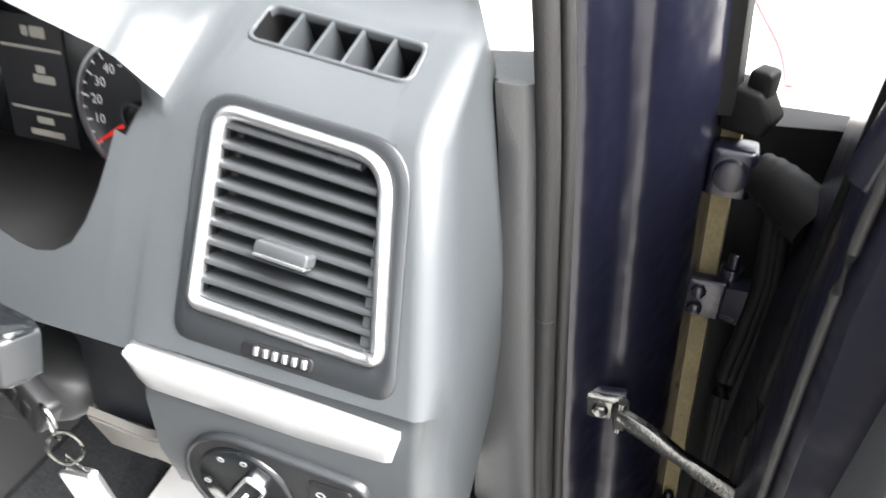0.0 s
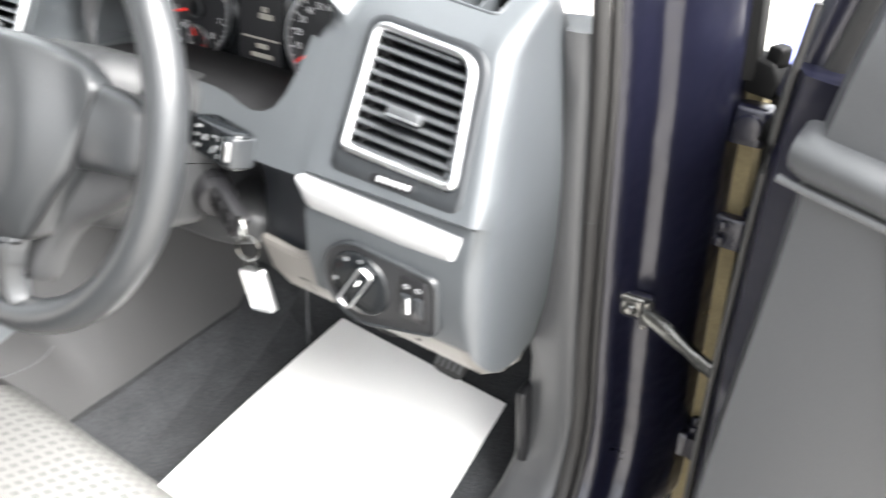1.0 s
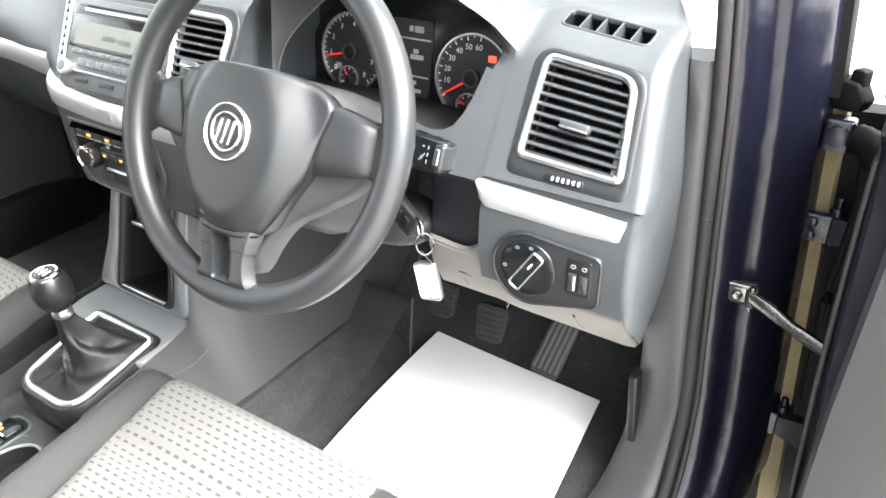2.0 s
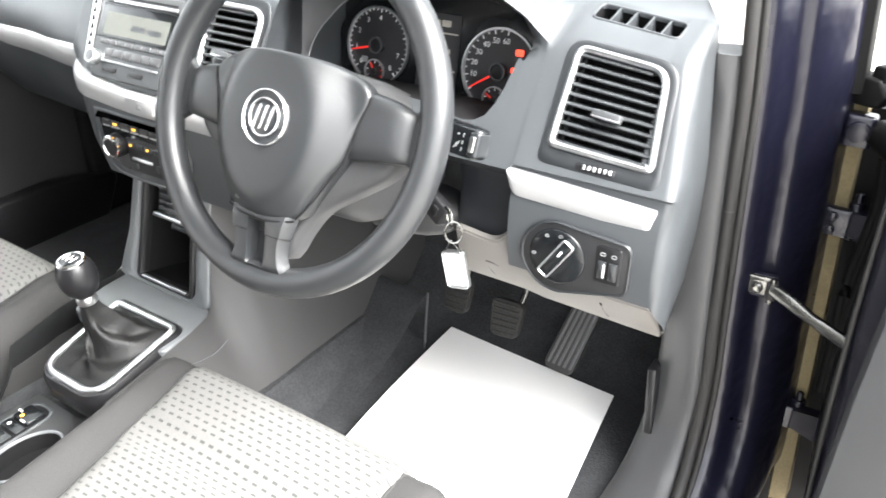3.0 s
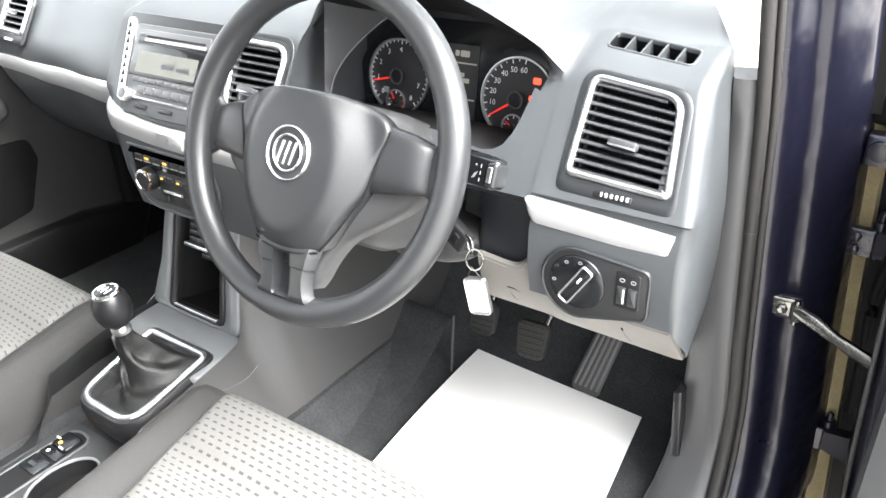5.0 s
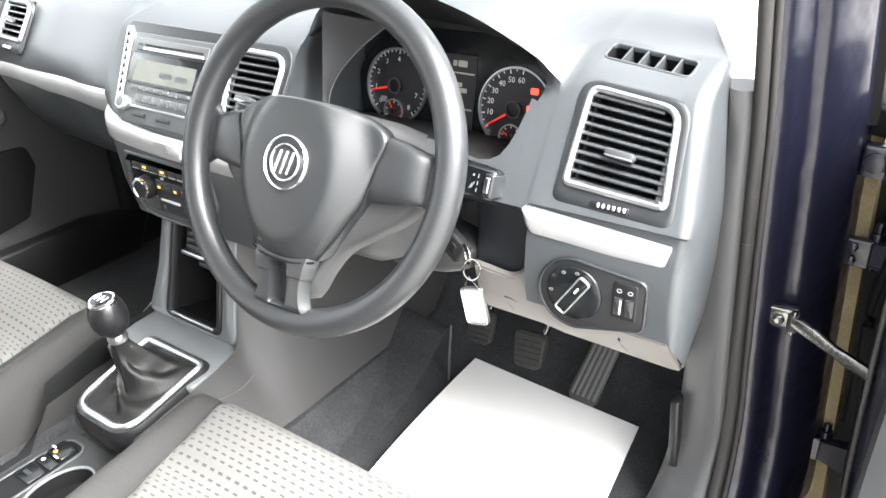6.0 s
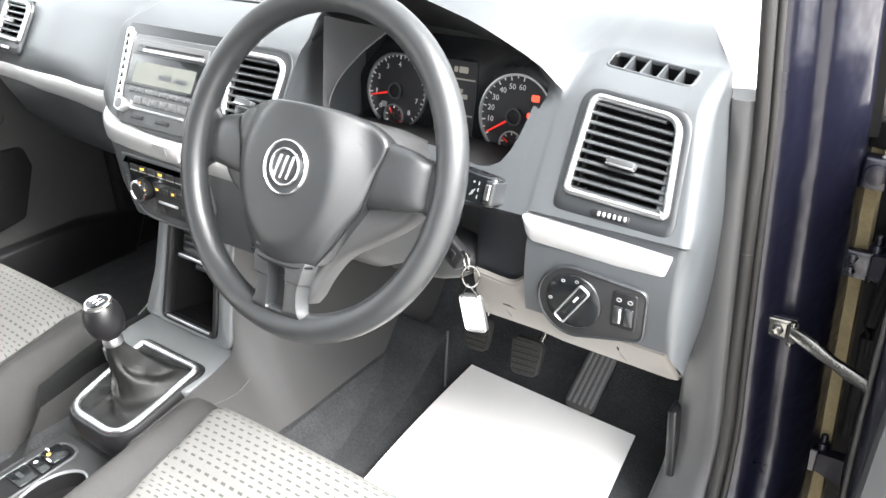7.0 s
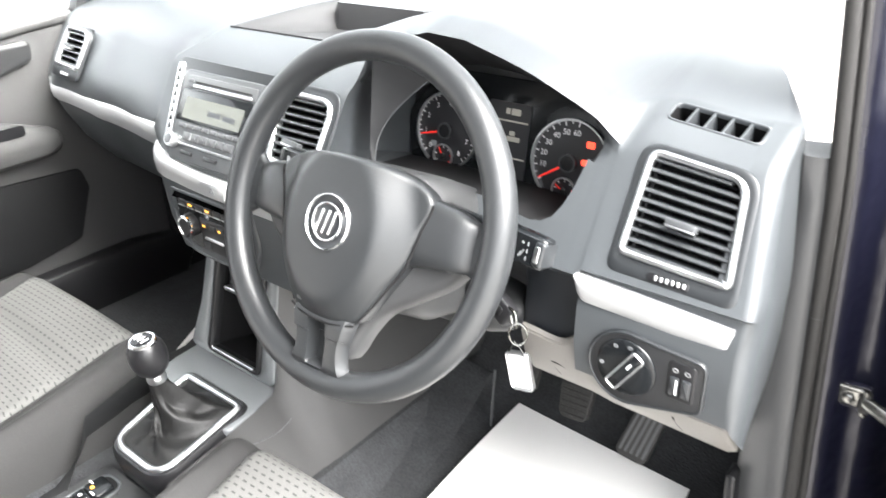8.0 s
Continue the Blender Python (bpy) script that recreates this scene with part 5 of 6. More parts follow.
hp_out = ccw(rounded([(-0.080, 0.046), (0.112, 0.046), (0.118, -0.004), (0.090, -0.051), (-0.044, -0.051), (-0.080, -0.012)], [0.004, 0.004, 0.03, 0.04, 0.040, 0.03], 8))
part("body", plate(HV, hp_out, -0.05, 0.004, 0.003), DASH, heater, "charcoal panel surround")
part("lower_edge", tube(smooth_path([HV @ Vector((u, v, 0.0035)) for u, v in ((-0.076, 0.010), (-0.070, -0.020), (-0.048, -0.043), (-0.020, -0.0485), (0.030, -0.0490), (0.070, -0.0480))], 5), 0.0022, 8), FACE_GREY, heater, "grey bead round the panel")
inner = part("panel", plate(HV, inset(hp_out, 0.014), 0.002, 0.0052, 0.001), GLOSS, heater, "glossy black control panel")
for k in range(7):
    u = -0.058 + k * 0.0205
    b = part("key", plate(HV, rect(u, 0.024, u + 0.019, 0.033, 0.002), 0.005, 0.0078, 0.001), BLACK, inner)
    part("key_lip", plate(HV, rect(u + 0.001, 0.0235, u + 0.018, 0.0250, 0.0005), 0.0076, 0.0084), SATIN, b)
    if k in (1, 3):
        part("lamp", plate(HV, rect(u + 0.005, 0.0275, u + 0.013, 0.0305, 0.0006), 0.0076, 0.0082), LAMP_AMBER, b, "lit amber lamp")
for u in (-0.0320, 0.090):
    kb = part("knob", lathe(HV @ Vector((u, -0.002, 0.004)), HV.col[2][:3], [(0, 0.0175), (0.012, 0.0165), (0.016, 0.0155), (0.016, 0.0125)], 32), BLACK, heater, "black rotary knob with chrome ring")
    part("ring", lathe(HV @ Vector((u, -0.002, 0.0165)), HV.col[2][:3], [(0, 0.0168), (0.003, 0.0168), (0.0042, 0.0152), (0.0035, 0.0125), (0.001, 0.0120)], 32), CHROME, kb, "chrome ring")
    part("cap", lathe(HV @ Vector((u, -0.002, 0.014)), HV.col[2][:3], [(0, 0.0122), (0.004, 0.0122), (0.0048, 0.009)], 28), GLOSS, kb)
lower = part("sub_panel", plate(HV, rect(-0.011, -0.036, 0.070, 0.014, 0.003), 0.005, 0.0066, 0.0008), BLACK, inner)
for k, (u0, v0, u1, v1) in enumerate(((-0.007, 0.0, 0.007, 0.008), (0.011, 0.0, 0.025, 0.008), (0.029, 0.0, 0.043, 0.008), (0.047, 0.0, 0.061, 0.008), (-0.007, -0.031, 0.007, -0.022), (0.048, -0.026, 0.062, -0.016))):
    part("key", plate(HV, rect(u0, v0, u1, v1, 0.0012), 0.0064, 0.0084, 0.0006), SURROUND, lower)
part("slider", plate(HV, rect(-0.002, -0.0175, 0.040, -0.0135, 0.001), 0.0064, 0.0090, 0.0008), SATIN, lower, "bright slider bar")
part("lamp", plate(HV, rect(-0.003, 0.0025, 0.002, 0.0055, 0.0006), 0.0083, 0.0088), LAMP_AMBER, lower, "lit amber lamp")
part("lamp", plate(HV, rect(0.033, 0.0025, 0.038, 0.0055, 0.0006), 0.0083, 0.0088), LAMP_AMBER, lower, "lit amber lamp")

# ---- centre console ----
console = thing("centre_console", (0.0, 0.0, 0.43), "grey centre console with open pocket and gear gaiter", "console")


def console_side(sx, mat, name, label):
    rows = []
    for y, xt, zt in ((-0.60, 0.060, 0.515), (-0.20, 0.066, 0.520), (-0.150, 0.098, 0.562), (-0.132, 0.112, 0.590), (-0.05, 0.117, 0.607), (0.010, 0.116, 0.617), (0.050, 0.110, 0.622), (0.066, 0.103, 0.634), (0.082, 0.094, 0.685), (0.104, 0.088, 0.765), (0.120, 0.086, 0.825), (0.20, 0.085, 0.840), (0.50, 0.085, 0.840), (0.78, 0.085, 0.84)):
        row = []
        for t in (0, 0.06, 0.14, 0.3, 0.5, 0.75, 1.0):
            bulge = 0.010 * math.sin(math.pi * t)
            xb = 0.178
            x = xt + (xb - xt) * (t ** 1.25) + bulge * 0.6
            z = zt + (0.470 - zt) * (t ** 0.9)
            row.append((sx * x, y + (0.0 if t < 0.1 else 0.01 * t), z))
        rows.append(row)
    return part(name, sheet(rows), mat, console, label)


console_side(1, SIDE, "side_panel", "mid console side panel in darker grey for its shaded side")
# Far side takes a darker grey, its shade put into the colour.
console_side(-1, TRIM, "side_panel", "console side panel in darker grey for its shaded side")
# faint scuff on the side panel
part("scuff", tube(smooth_path([(0.128, -0.018, 0.580), (0.134, 0.030, 0.575), (0.136, 0.060, 0.585)]), 0.0006, 5), KEY_GREY, console)
# tower face round the pocket
TOW = plane_frame((0.0, 0.0870, 0.700), (1, 0, 0), (0, 0.28, 1))
tower_out = [(-0.112, -0.084), (0.101, -0.084), (0.096, -0.055), (0.091, 0.0), (0.086, 0.118), (-0.086, 0.118), (-0.092, 0.0)]
pocket_in = [(-0.064, -0.076), (0.066, -0.076), (0.0655, -0.045), (0.062, 0.0), (0.060, 0.112), (-0.060, 0.112), (-0.061, 0.0)]
part("tower", band(TOW, resample(rounded(tower_out, 0.012), 72), resample(rounded(pocket_in, 0.012), 72), -0.02, 0.004, 0.003), TOWER, console, "satin blue-grey console tower")
part("pocket_rim", band(TOW, rounded(pocket_in, 0.012), inset(rounded(pocket_in, 0.012), 0.0085), -0.01, 0.0075, 0.002), BLACK, console, "black pocket rim")
pin = inset(rounded(pocket_in, 0.012), 0.008)
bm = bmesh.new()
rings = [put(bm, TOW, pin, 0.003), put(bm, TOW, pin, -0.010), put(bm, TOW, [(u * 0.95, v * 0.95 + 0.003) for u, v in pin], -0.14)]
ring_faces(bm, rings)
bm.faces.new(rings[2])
part("pocket", bm, SHADE_BLACK, console, "deep dark storage pocket")
part("pocket_lip", plate(TOW, rect(-0.050, -0.0715, 0.052, -0.0670, 0.001), 0.002, 0.0080, 0.001), SATIN, console, "thin bright pocket edge")
drawer = part("ashtray", plate(TOW, rect(-0.046, 0.036, 0.050, 0.100, 0.004), -0.09, -0.012, 0.003), SURROUND, console, "dark drawer in the pocket")
part("drawer_lip", plate(TOW, rect(-0.044, 0.0300, 0.048, 0.0370, 0.002), -0.03, -0.002, 0.002), SATIN, drawer, "bright drawer lip")
for k in range(5):
    part("rib", plate(TOW, rect(-0.036, 0.042 + 0.0105 * k, 0.040, 0.0475 + 0.0105 * k, 0.001), -0.014, -0.007, 0.001), KEY_GREY, drawer)
part("drawer_catch", plate(TOW, rect(-0.010, 0.016, 0.028, 0.025, 0.002), -0.03, -0.010, 0.002), SURROUND, drawer)

# gear surround
GEAR = plane_frame((0.022, -0.060, 0.6085), (1, 0, 0), (0, 1, 0.19))
g_out = ccw(rounded([(-0.060, 0.068), (0.076, 0.068), (0.077, -0.080), (-0.045, -0.080)], [0.012, 0.014, 0.034, 0.038], 7))
bm = bmesh.new()
rings = [put(bm, GEAR, inset(g_out, 0.004), -0.075), put(bm, GEAR, inset(g_out, -0.012), -0.035), put(bm, GEAR, inset(g_out, -0.011), -0.008), put(bm, GEAR, inset(g_out, -0.006), 0.001), put(bm, GEAR, inset(g_out, 0.004), 0.002), put(bm, GEAR, inset(g_out, 0.006), -0.012)]
ring_faces(bm, rings)
part("gear_surround", bm, BLACK, console, "black gear lever surround")
part("gear_rim", band(GEAR, inset(g_out, -0.0015), inset(g_out, 0.0080), 0.0, 0.0060, 0.0026), SATIN, console, "satin chrome gaiter rim")
part("deck", plate(plane_frame((0.0, 0.022, 0.6150), (1, 0, 0), (0, 1, 0.08)), ccw(rounded([(-0.090, -0.060), (0.116, -0.060), (0.113, 0.010), (0.096, 0.062), (-0.098, 0.070), (-0.100, 0.0)], 0.012)), -0.02, 0.003, 0.003), TOWER, console, "satin blue-grey deck ahead of the gaiter")

lever = thing("gear_lever", (0.03, -0.07, 0.60), "black gear lever with leather gaiter and round knob", "gear lever")
neck = Vector((0.030, -0.076, 0.694))
bm = bmesh.new()
rings = []
base = resample(inset(g_out, 0.006), 120)
for n_ring in range(21):
    s = n_ring / 20
    ring = []
    for u, v in base:
        a = math.atan2(v, u)
        p = GEAR @ Vector((u, v, 0.001))
        q = neck + Vector((0.0125 * math.cos(a), 0.0125 * math.sin(a), 0))
        # full towards the dash and the driver, drawn in steeply and flat in the skirt on the other sides
        m = 0.5 + 0.5 * math.cos(a - 0.75)
        h = 1 - (1 - s) ** (1.2 + 1.9 * (1 - m))
        up = (1 - m) * (0.22 * s + 0.78 * s ** 2.4) + m * s ** 0.95
        w = Vector((p.x + (q.x - p.x) * h, p.y + (q.y - p.y) * h, p.z + (q.z - p.z) * up))
        sag = math.sin(math.pi * s ** 0.85)
        lift = 0.0
        for c, turn, width, amp in ((-2.70, -0.8, 0.30, 0.009), (-1.95, -1.6, 0.34, 0.012), (-1.05, -2.1, 0.36, 0.016), (0.0, -1.7, 0.50, 0.013), (1.15, -0.9, 0.55, 0.010), (2.35, -0.8, 0.40, 0.009)):
            d = (a - c - turn * (s - 0.3) + math.pi) % (2 * math.pi) - math.pi
            lift += amp * max(0.0, 1 - math.sqrt((d / width) ** 2 + 0.006)) - 0.0022
        lift += 0.003 * noise.noise((2.2 * math.cos(a), 2.2 * math.sin(a), 5 * s))
        w += Vector((0.5 * math.cos(a), 0.5 * math.sin(a), 1.0)) * lift * sag
        ring.append(bm.verts.new(w))
    rings.append(ring)
ring_faces(bm, rings)
part("gaiter", bm, LEATHER, lever, "creased black leather gaiter", 70)
axis = Vector((0.0, -0.12, 1.0)).normalized()
part("collar", lathe(neck - axis * 0.004, axis, [(0, 0.0135), (0.004, 0.0140), (0.012, 0.0125), (0.014, 0.011)], 24), SATIN, lever, "satin collar")
part("knob", lathe(neck + axis * 0.006, axis, [(0, 0.011), (0.004, 0.014), (0.012, 0.0215), (0.024, 0.0255), (0.036, 0.0262), (0.048, 0.0240), (0.056, 0.0195), (0.058, 0.017)], 32), BLACK, lever, "black ball knob")
cap_at = neck + axis * 0.0625
part("knob_ring", lathe(cap_at, axis, [(0, 0.0195), (0.003, 0.0192), (0.0045, 0.0170), (0.004, 0.0150)], 32), CHROME, lever, "chrome knob ring")
part("knob_cap", lathe(cap_at, axis, [(0, 0.0155), (0.004, 0.0150), (0.0052, 0.011), (0.0055, 0.004)], 28), GLOSS, lever, "glossy knob cap")
CAP = plane_frame(cap_at + axis * 0.0054, (1, 0, 0), (0, 1, 0.12))
for pts in ([(-0.0085, -0.006), (-0.0070, -0.006), (-0.0070, 0.006), (-0.0085, 0.006)], [(-0.0008, -0.006), (0.0008, -0.006), (0.0008, 0.006), (-0.0008, 0.006)], [(0.0070, -0.006), (0.0085, -0.006), (0.0085, 0.006), (0.0070, 0.006)], [(-0.0085, -0.0007), (0.0085, -0.0007), (0.0085, 0.0007), (-0.0085, 0.0007)]):
    part("gate_mark", plate(CAP, pts, -0.0008, 0.0006), MARK, lever)

# low console behind the lever, with its switches
deck_rows = [(-0.074, -0.62, -0.008, -0.130), (-0.008, -0.62, 0.066, -0.275), (-0.008, -0.155, 0.066, -0.130)]
bm = bmesh.new()
for x0, y0, x1, y1 in deck_rows:
    plate(Matrix.Identity(4), rect(x0, y0, x1, y1), 0.44, 0.518, 0, bm)
WELL = (0.030, -0.215, 0.034, 0.050)
outer, inner = [], []
for k in range(64):
    c, q = math.cos(2 * math.pi * k / 64), math.sin(2 * math.pi * k / 64)
    reach = min((0.036 if c > 0 else 0.038) / max(1e-6, abs(c)), 0.060 / max(1e-6, abs(q)))
    outer.append((WELL[0] + c * reach, WELL[1] + q * reach))
    inner.append((WELL[0] + c * WELL[2], WELL[1] + q * WELL[3]))
band(Matrix.Identity(4), outer, inner, 0.44, 0.518, 0, bm)
part("rear_deck", bm, TRIM, console, "grey rear console deck")
DECK = Matrix.Translation((0, 0, 0.518))
tray = part("switch_tray", band(DECK, rounded([(-0.062, -0.300), (-0.008, -0.300), (-0.010, -0.140), (-0.060, -0.140)], [0.004, 0.004, 0.02, 0.02]), rounded([(-0.058, -0.296), (-0.012, -0.296), (-0.014, -0.144), (-0.056, -0.144)], [0.003, 0.003, 0.018, 0.018]), -0.001, 0.0022, 0.0008), DASH_LOW, console, "raised switch tray edge")
part("tray_floor", plate(DECK, rounded([(-0.058, -0.296), (-0.012, -0.296), (-0.014, -0.144), (-0.056, -0.144)], [0.003, 0.003, 0.018, 0.018]), -0.001, 0.0008), SHADE_BLACK, console, "black switch tray")
for y0, y1 in ((-0.232, -0.204), (-0.200, -0.184)):
    part("key", plate(DECK, rect(-0.055, y0, -0.016, y1, 0.003), 0.0, 0.0042, 0.0012), GLOSS, console)
for x0, x1 in ((-0.046, -0.030),):
    part("key_print", plate(DECK, rect(-0.046, -0.222, -0.030, -0.216, 0.001), 0.0040, 0.0046), SURROUND, console)
part("key_lamp", plate(DECK, oval(-0.044, -0.192, 0.0028, n=14), 0.0040, 0.0048), MARK, console)
brake = thing("parking_brake_switch", (-0.038, -0.171, 0.518), "black parking brake switch with amber lamp", "switch")
part("rocker", plate(DECK, rect(-0.054, -0.182, -0.018, -0.152, 0.006), 0.0006, 0.0070, 0.002), GLOSS, brake, "glossy black rocker")
part("lamp", plate(DECK, oval(-0.040, -0.1745, 0.0030, n=14), 0.0066, 0.0078), LAMP_AMBER, brake, "lit amber lamp")
part("bracket", plate(DECK, rect(-0.056, -0.171, -0.047, -0.1685, 0.0005), 0.0066, 0.0076), MARK, brake)
part("bracket", plate(DECK, rect(-0.034, -0.182, -0.024, -0.1795, 0.0005), 0.0066, 0.0076), MARK, brake)
holder = part("cup_holder", band(DECK, oval(0.030, -0.215, 0.037, 0.053, 48), oval(0.030, -0.215, 0.0335, 0.0495, 48), -0.003, 0.0025, 0.001), TOWER, console, "pale cup holder rim")
bm = bmesh.new()
rings = [put(bm, DECK, oval(0.030, -0.215, 0.0336, 0.0496, 48), 0.0), put(bm, DECK, oval(0.030, -0.215, 0.032, 0.047, 48), -0.025)]
ring_faces(bm, rings)
bm.faces.new(rings[1])
part("cup_well", bm, SHADE_BLACK, holder, "dark cup well")
buckle = thing("seat_belt_buckle", (0.012, -0.312, 0.518), "black belt buckle with an orange release button", "belt buckle")
BUCKLE = pose(0.012, -0.312, 0.5225, 8, 0, -10)
part("body", plate(BUCKLE, rect(-0.018, -0.055, 0.018, 0.018, 0.006), -0.004, 0.019, 0.004), BLACK, buckle, "black buckle body")
part("release", plate(BUCKLE, rect(-0.014, -0.020, 0.0165, 0.0215, 0.004), 0.006, 0.0225, 0.003), material("orange_release", (0.55, 0.06, 0.018), 0.4, stain=0.1), buckle, "orange release button")


# ---- seats ----
def seat_top(x, y):
    """Height of the cushion over its width (x from its middle) and depth: a sunk middle between firmer bolsters."""
    back = max(0.0, -y - 0.03)
    middle = 0.616 + 0.004 * (1 - (x / 0.18) ** 2) - 0.25 * back + 0.16 * back * back
    side = 0.621 - 0.12 * back
    t = max(0.0, min(1.0, (abs(x) - 0.165) / 0.050))
    t = t * t * (3 - 2 * t)
    z = middle + (side - middle) * t
    f = max(0.0, (y + 0.035) / 0.045)
    return z - 0.050 * f ** 2.6


def seat(cx, cy, label):
    st = thing("seat", (cx, cy - 0.25, 0.43), label, "seat", "front seats")
    ys = [0.012, 0.010, 0.007, 0.002, -0.006, -0.016, -0.03, -0.05, -0.08, -0.12, -0.18, -0.25, -0.35, -0.45, -0.52]
    rows = []
    for y in ys:
        row = []
        half = 0.243 - 0.012 * max(0, (y + 0.03) / 0.042) ** 2.5
        for k in range(33):
            s = -1 + k / 16
            x = half * math.copysign(abs(s) ** 0.8, s)
            edge = max(0.0, (abs(x) - half + 0.035) / 0.035)
            row.append((cx + x, cy + y, seat_top(x, y) - 0.034 * edge ** 2.4))
        low = [(cx - half - 0.004, cy + y, 0.52), (cx - half + 0.004, cy + y, 0.43)]
        rows.append([(q[0], q[1], q[2]) for q in reversed(low)] + row + [(2 * cx - q[0], q[1], q[2]) for q in low])
    front = [[(p[0], cy + 0.012 - 0.02 * d, 0.43 + (p[2] - 0.43) * (1 - d)) for p in rows[0]] for d in (1.0, 0.66, 0.33)]
    part("cushion", sheet(front + rows), DARK_CLOTH, st, "dark grey cloth bolsters and base", 60)

    def side(y):
        t = max(0.0, min(1.0, -y / 0.30))
        return 0.176 - 0.014 * t

    def quilt(y0, y1, name):
        rows = []
        n = 26
        for i in range(n + 1):
            t = i / n
            y = y0 + (y1 - y0) * t
            row = []
            for k in range(33):
                s = -1 + k / 16
                x = side(y) * s
                puff = min(1, (1 - abs(s)) / 0.10)
                puff = math.sin(math.pi / 2 * max(0, puff))
                ends = min(1, min((y0 - y) if y0 < -0.1 else 1, (y - y1)) / 0.030)
                groove = 0.0090 * math.cos(math.pi / 2 * max(0, ends)) if name == "front_panel" or t < 0.5 else 0
                row.append((cx + x, cy + y, seat_top(x, y) + 0.0015 + 0.0085 * puff - groove * puff))
            rows.append(row)
        return part(name, sheet(rows, 0.004), LIGHT_CLOTH, st, "light grey cloth with woven dark dashes", 60)

    quilt(0.0100, -0.125, "front_panel")
    quilt(-0.125, -0.52, "rear_panel")
    part("seam", tube([(cx - side(y), cy + y, seat_top(-side(y), y) + 0.002) for y in (0.006, 0.0, -0.02, -0.05, -0.1, -0.15, -0.2, -0.26, -0.4, -0.5)], 0.0018, 6), DARK_CLOTH, st)
    part("seam", tube([(cx + side(y), cy + y, seat_top(side(y), y) + 0.002) for y in (0.006, 0.0, -0.02, -0.05, -0.1, -0.15, -0.2, -0.26, -0.4, -0.5)], 0.0018, 6), DARK_CLOTH, st)
    return st


seat(0.356, -0.018, "driver seat cushion in dashed light and dark cloth")
seat(-0.388, 0.030, "passenger seat cushion in dashed light and dark cloth")

# ---- pedals and footrest ----
def pedal(name, corners, arm, label):
    p = thing(name, corners[0], label, "pedal", "pedals")
    a, b, c, d = [Vector(q) for q in corners]
    m = plane_frame((a + b + c + d) / 4, b - a, d - a)
    inv = m.inverted()
    pts = [(inv @ q).to_2d() for q in (a, b, c, d)]
    part("pad", plate(m, ccw(rounded([tuple(q) for q in pts], 0.015)), -0.008, 0.004, 0.002), RUBBER if name == "accelerator_pedal" else DUSTY, p, "ribbed black rubber pad")
    n = 5 if name == "accelerator_pedal" else 6
    for i in range(n):
        t = (i + 0.7) / (n + 0.4)
        if name == "accelerator_pedal":
            q0, q1 = Vector(pts[0]).lerp(Vector(pts[1]), t), Vector(pts[3]).lerp(Vector(pts[2]), t)
        else:
            q0, q1 = Vector(pts[0]).lerp(Vector(pts[3]), t), Vector(pts[1]).lerp(Vector(pts[2]), t)
        q0, q1 = q0.lerp(q1, 0.08), q0.lerp(q1, 0.92)
        t2 = (q1 - q0).normalized()
        w = Vector((-t2.y, t2.x)) * 0.0022
        part("rib", plate(m, ccw([tuple(q0 - w), tuple(q1 - w), tuple(q1 + w), tuple(q0 + w)]), 0.003, 0.0052, 0.001), KEY_GREY if name == "accelerator_pedal" else DUSTY, p)
    part("arm", tube(smooth_path(arm), 0.006, 8), STEEL if name != "accelerator_pedal" else BLACK, p, "steel pedal arm")
    return p


pedal("clutch_pedal", [(0.287, 0.420, 0.497), (0.335, 0.420, 0.500), (0.337, 0.440, 0.560), (0.285, 0.440, 0.560)], [(0.312, 0.445, 0.53), (0.318, 0.47, 0.60), (0.325, 0.44, 0.74)], "worn black clutch pedal on steel arm")
pedal("brake_pedal", [(0.385, 0.420, 0.480), (0.437, 0.420, 0.486), (0.440, 0.440, 0.548), (0.377, 0.440, 0.545)], [(0.425, 0.445, 0.53), (0.436, 0.46, 0.59), (0.450, 0.43, 0.74)], "worn black brake pedal on steel arm")
pedal("accelerator_pedal", [(0.487, 0.425, 0.452), (0.541, 0.425, 0.448), (0.572, 0.470, 0.590), (0.522, 0.470, 0.580)], [(0.55, 0.48, 0.55), (0.56, 0.50, 0.62), (0.57, 0.48, 0.72)], "long ribbed black accelerator pedal")
rows = []
for y, z in ((0.10, 0.428), (0.16, 0.434), (0.22, 0.446), (0.28, 0.466), (0.33, 0.494), (0.37, 0.522), (0.385, 0.533), (0.392, 0.532), (0.400, 0.40)):
    rows.append([(x, y + 0.010 * (0.268 - x) / 0.1, z + max(0.0, 0.476 - z) * max(0.0, min(1.0, (0.215 - x) / 0.045)) if z > 0.41 else z) for x in (0.160, 0.170, 0.18, 0.19, 0.20, 0.215, 0.24, 0.262, 0.268)])
bm = sheet(rows)
foot = tagged(part("footrest", bm, CARPET), "dark carpeted footrest beside the tunnel", "footrest")
# Pale strip drawn in for the bright highlight down the footrest edge.
part("edge", tube([(0.270, 0.395, 0.536), (0.271, 0.385, 0.47), (0.272, 0.378, 0.405)], 0.0022, 6), KEY_GREY, foot, "pale strip drawn for the highlight on the edge")


# ---- driver door, swung open ----
SWING = radians(80)
DOOR = plane_frame((0.852, 0.420, 0.0), (math.sin(SWING), -math.cos(SWING), 0), (-math.cos(SWING), -math.sin(SWING), 0))
# in DOOR, x runs from the hinge to the handle end, y towards the cabin side, and -z is up
def door_point(s, w, z):
    p = DOOR @ Vector((s, w, 0))
    return (p.x, p.y, z)


door = thing("door_1", (1.30, 0.34, 0.40), "open navy driver door with grey inner panel", "car door", "", "structure")


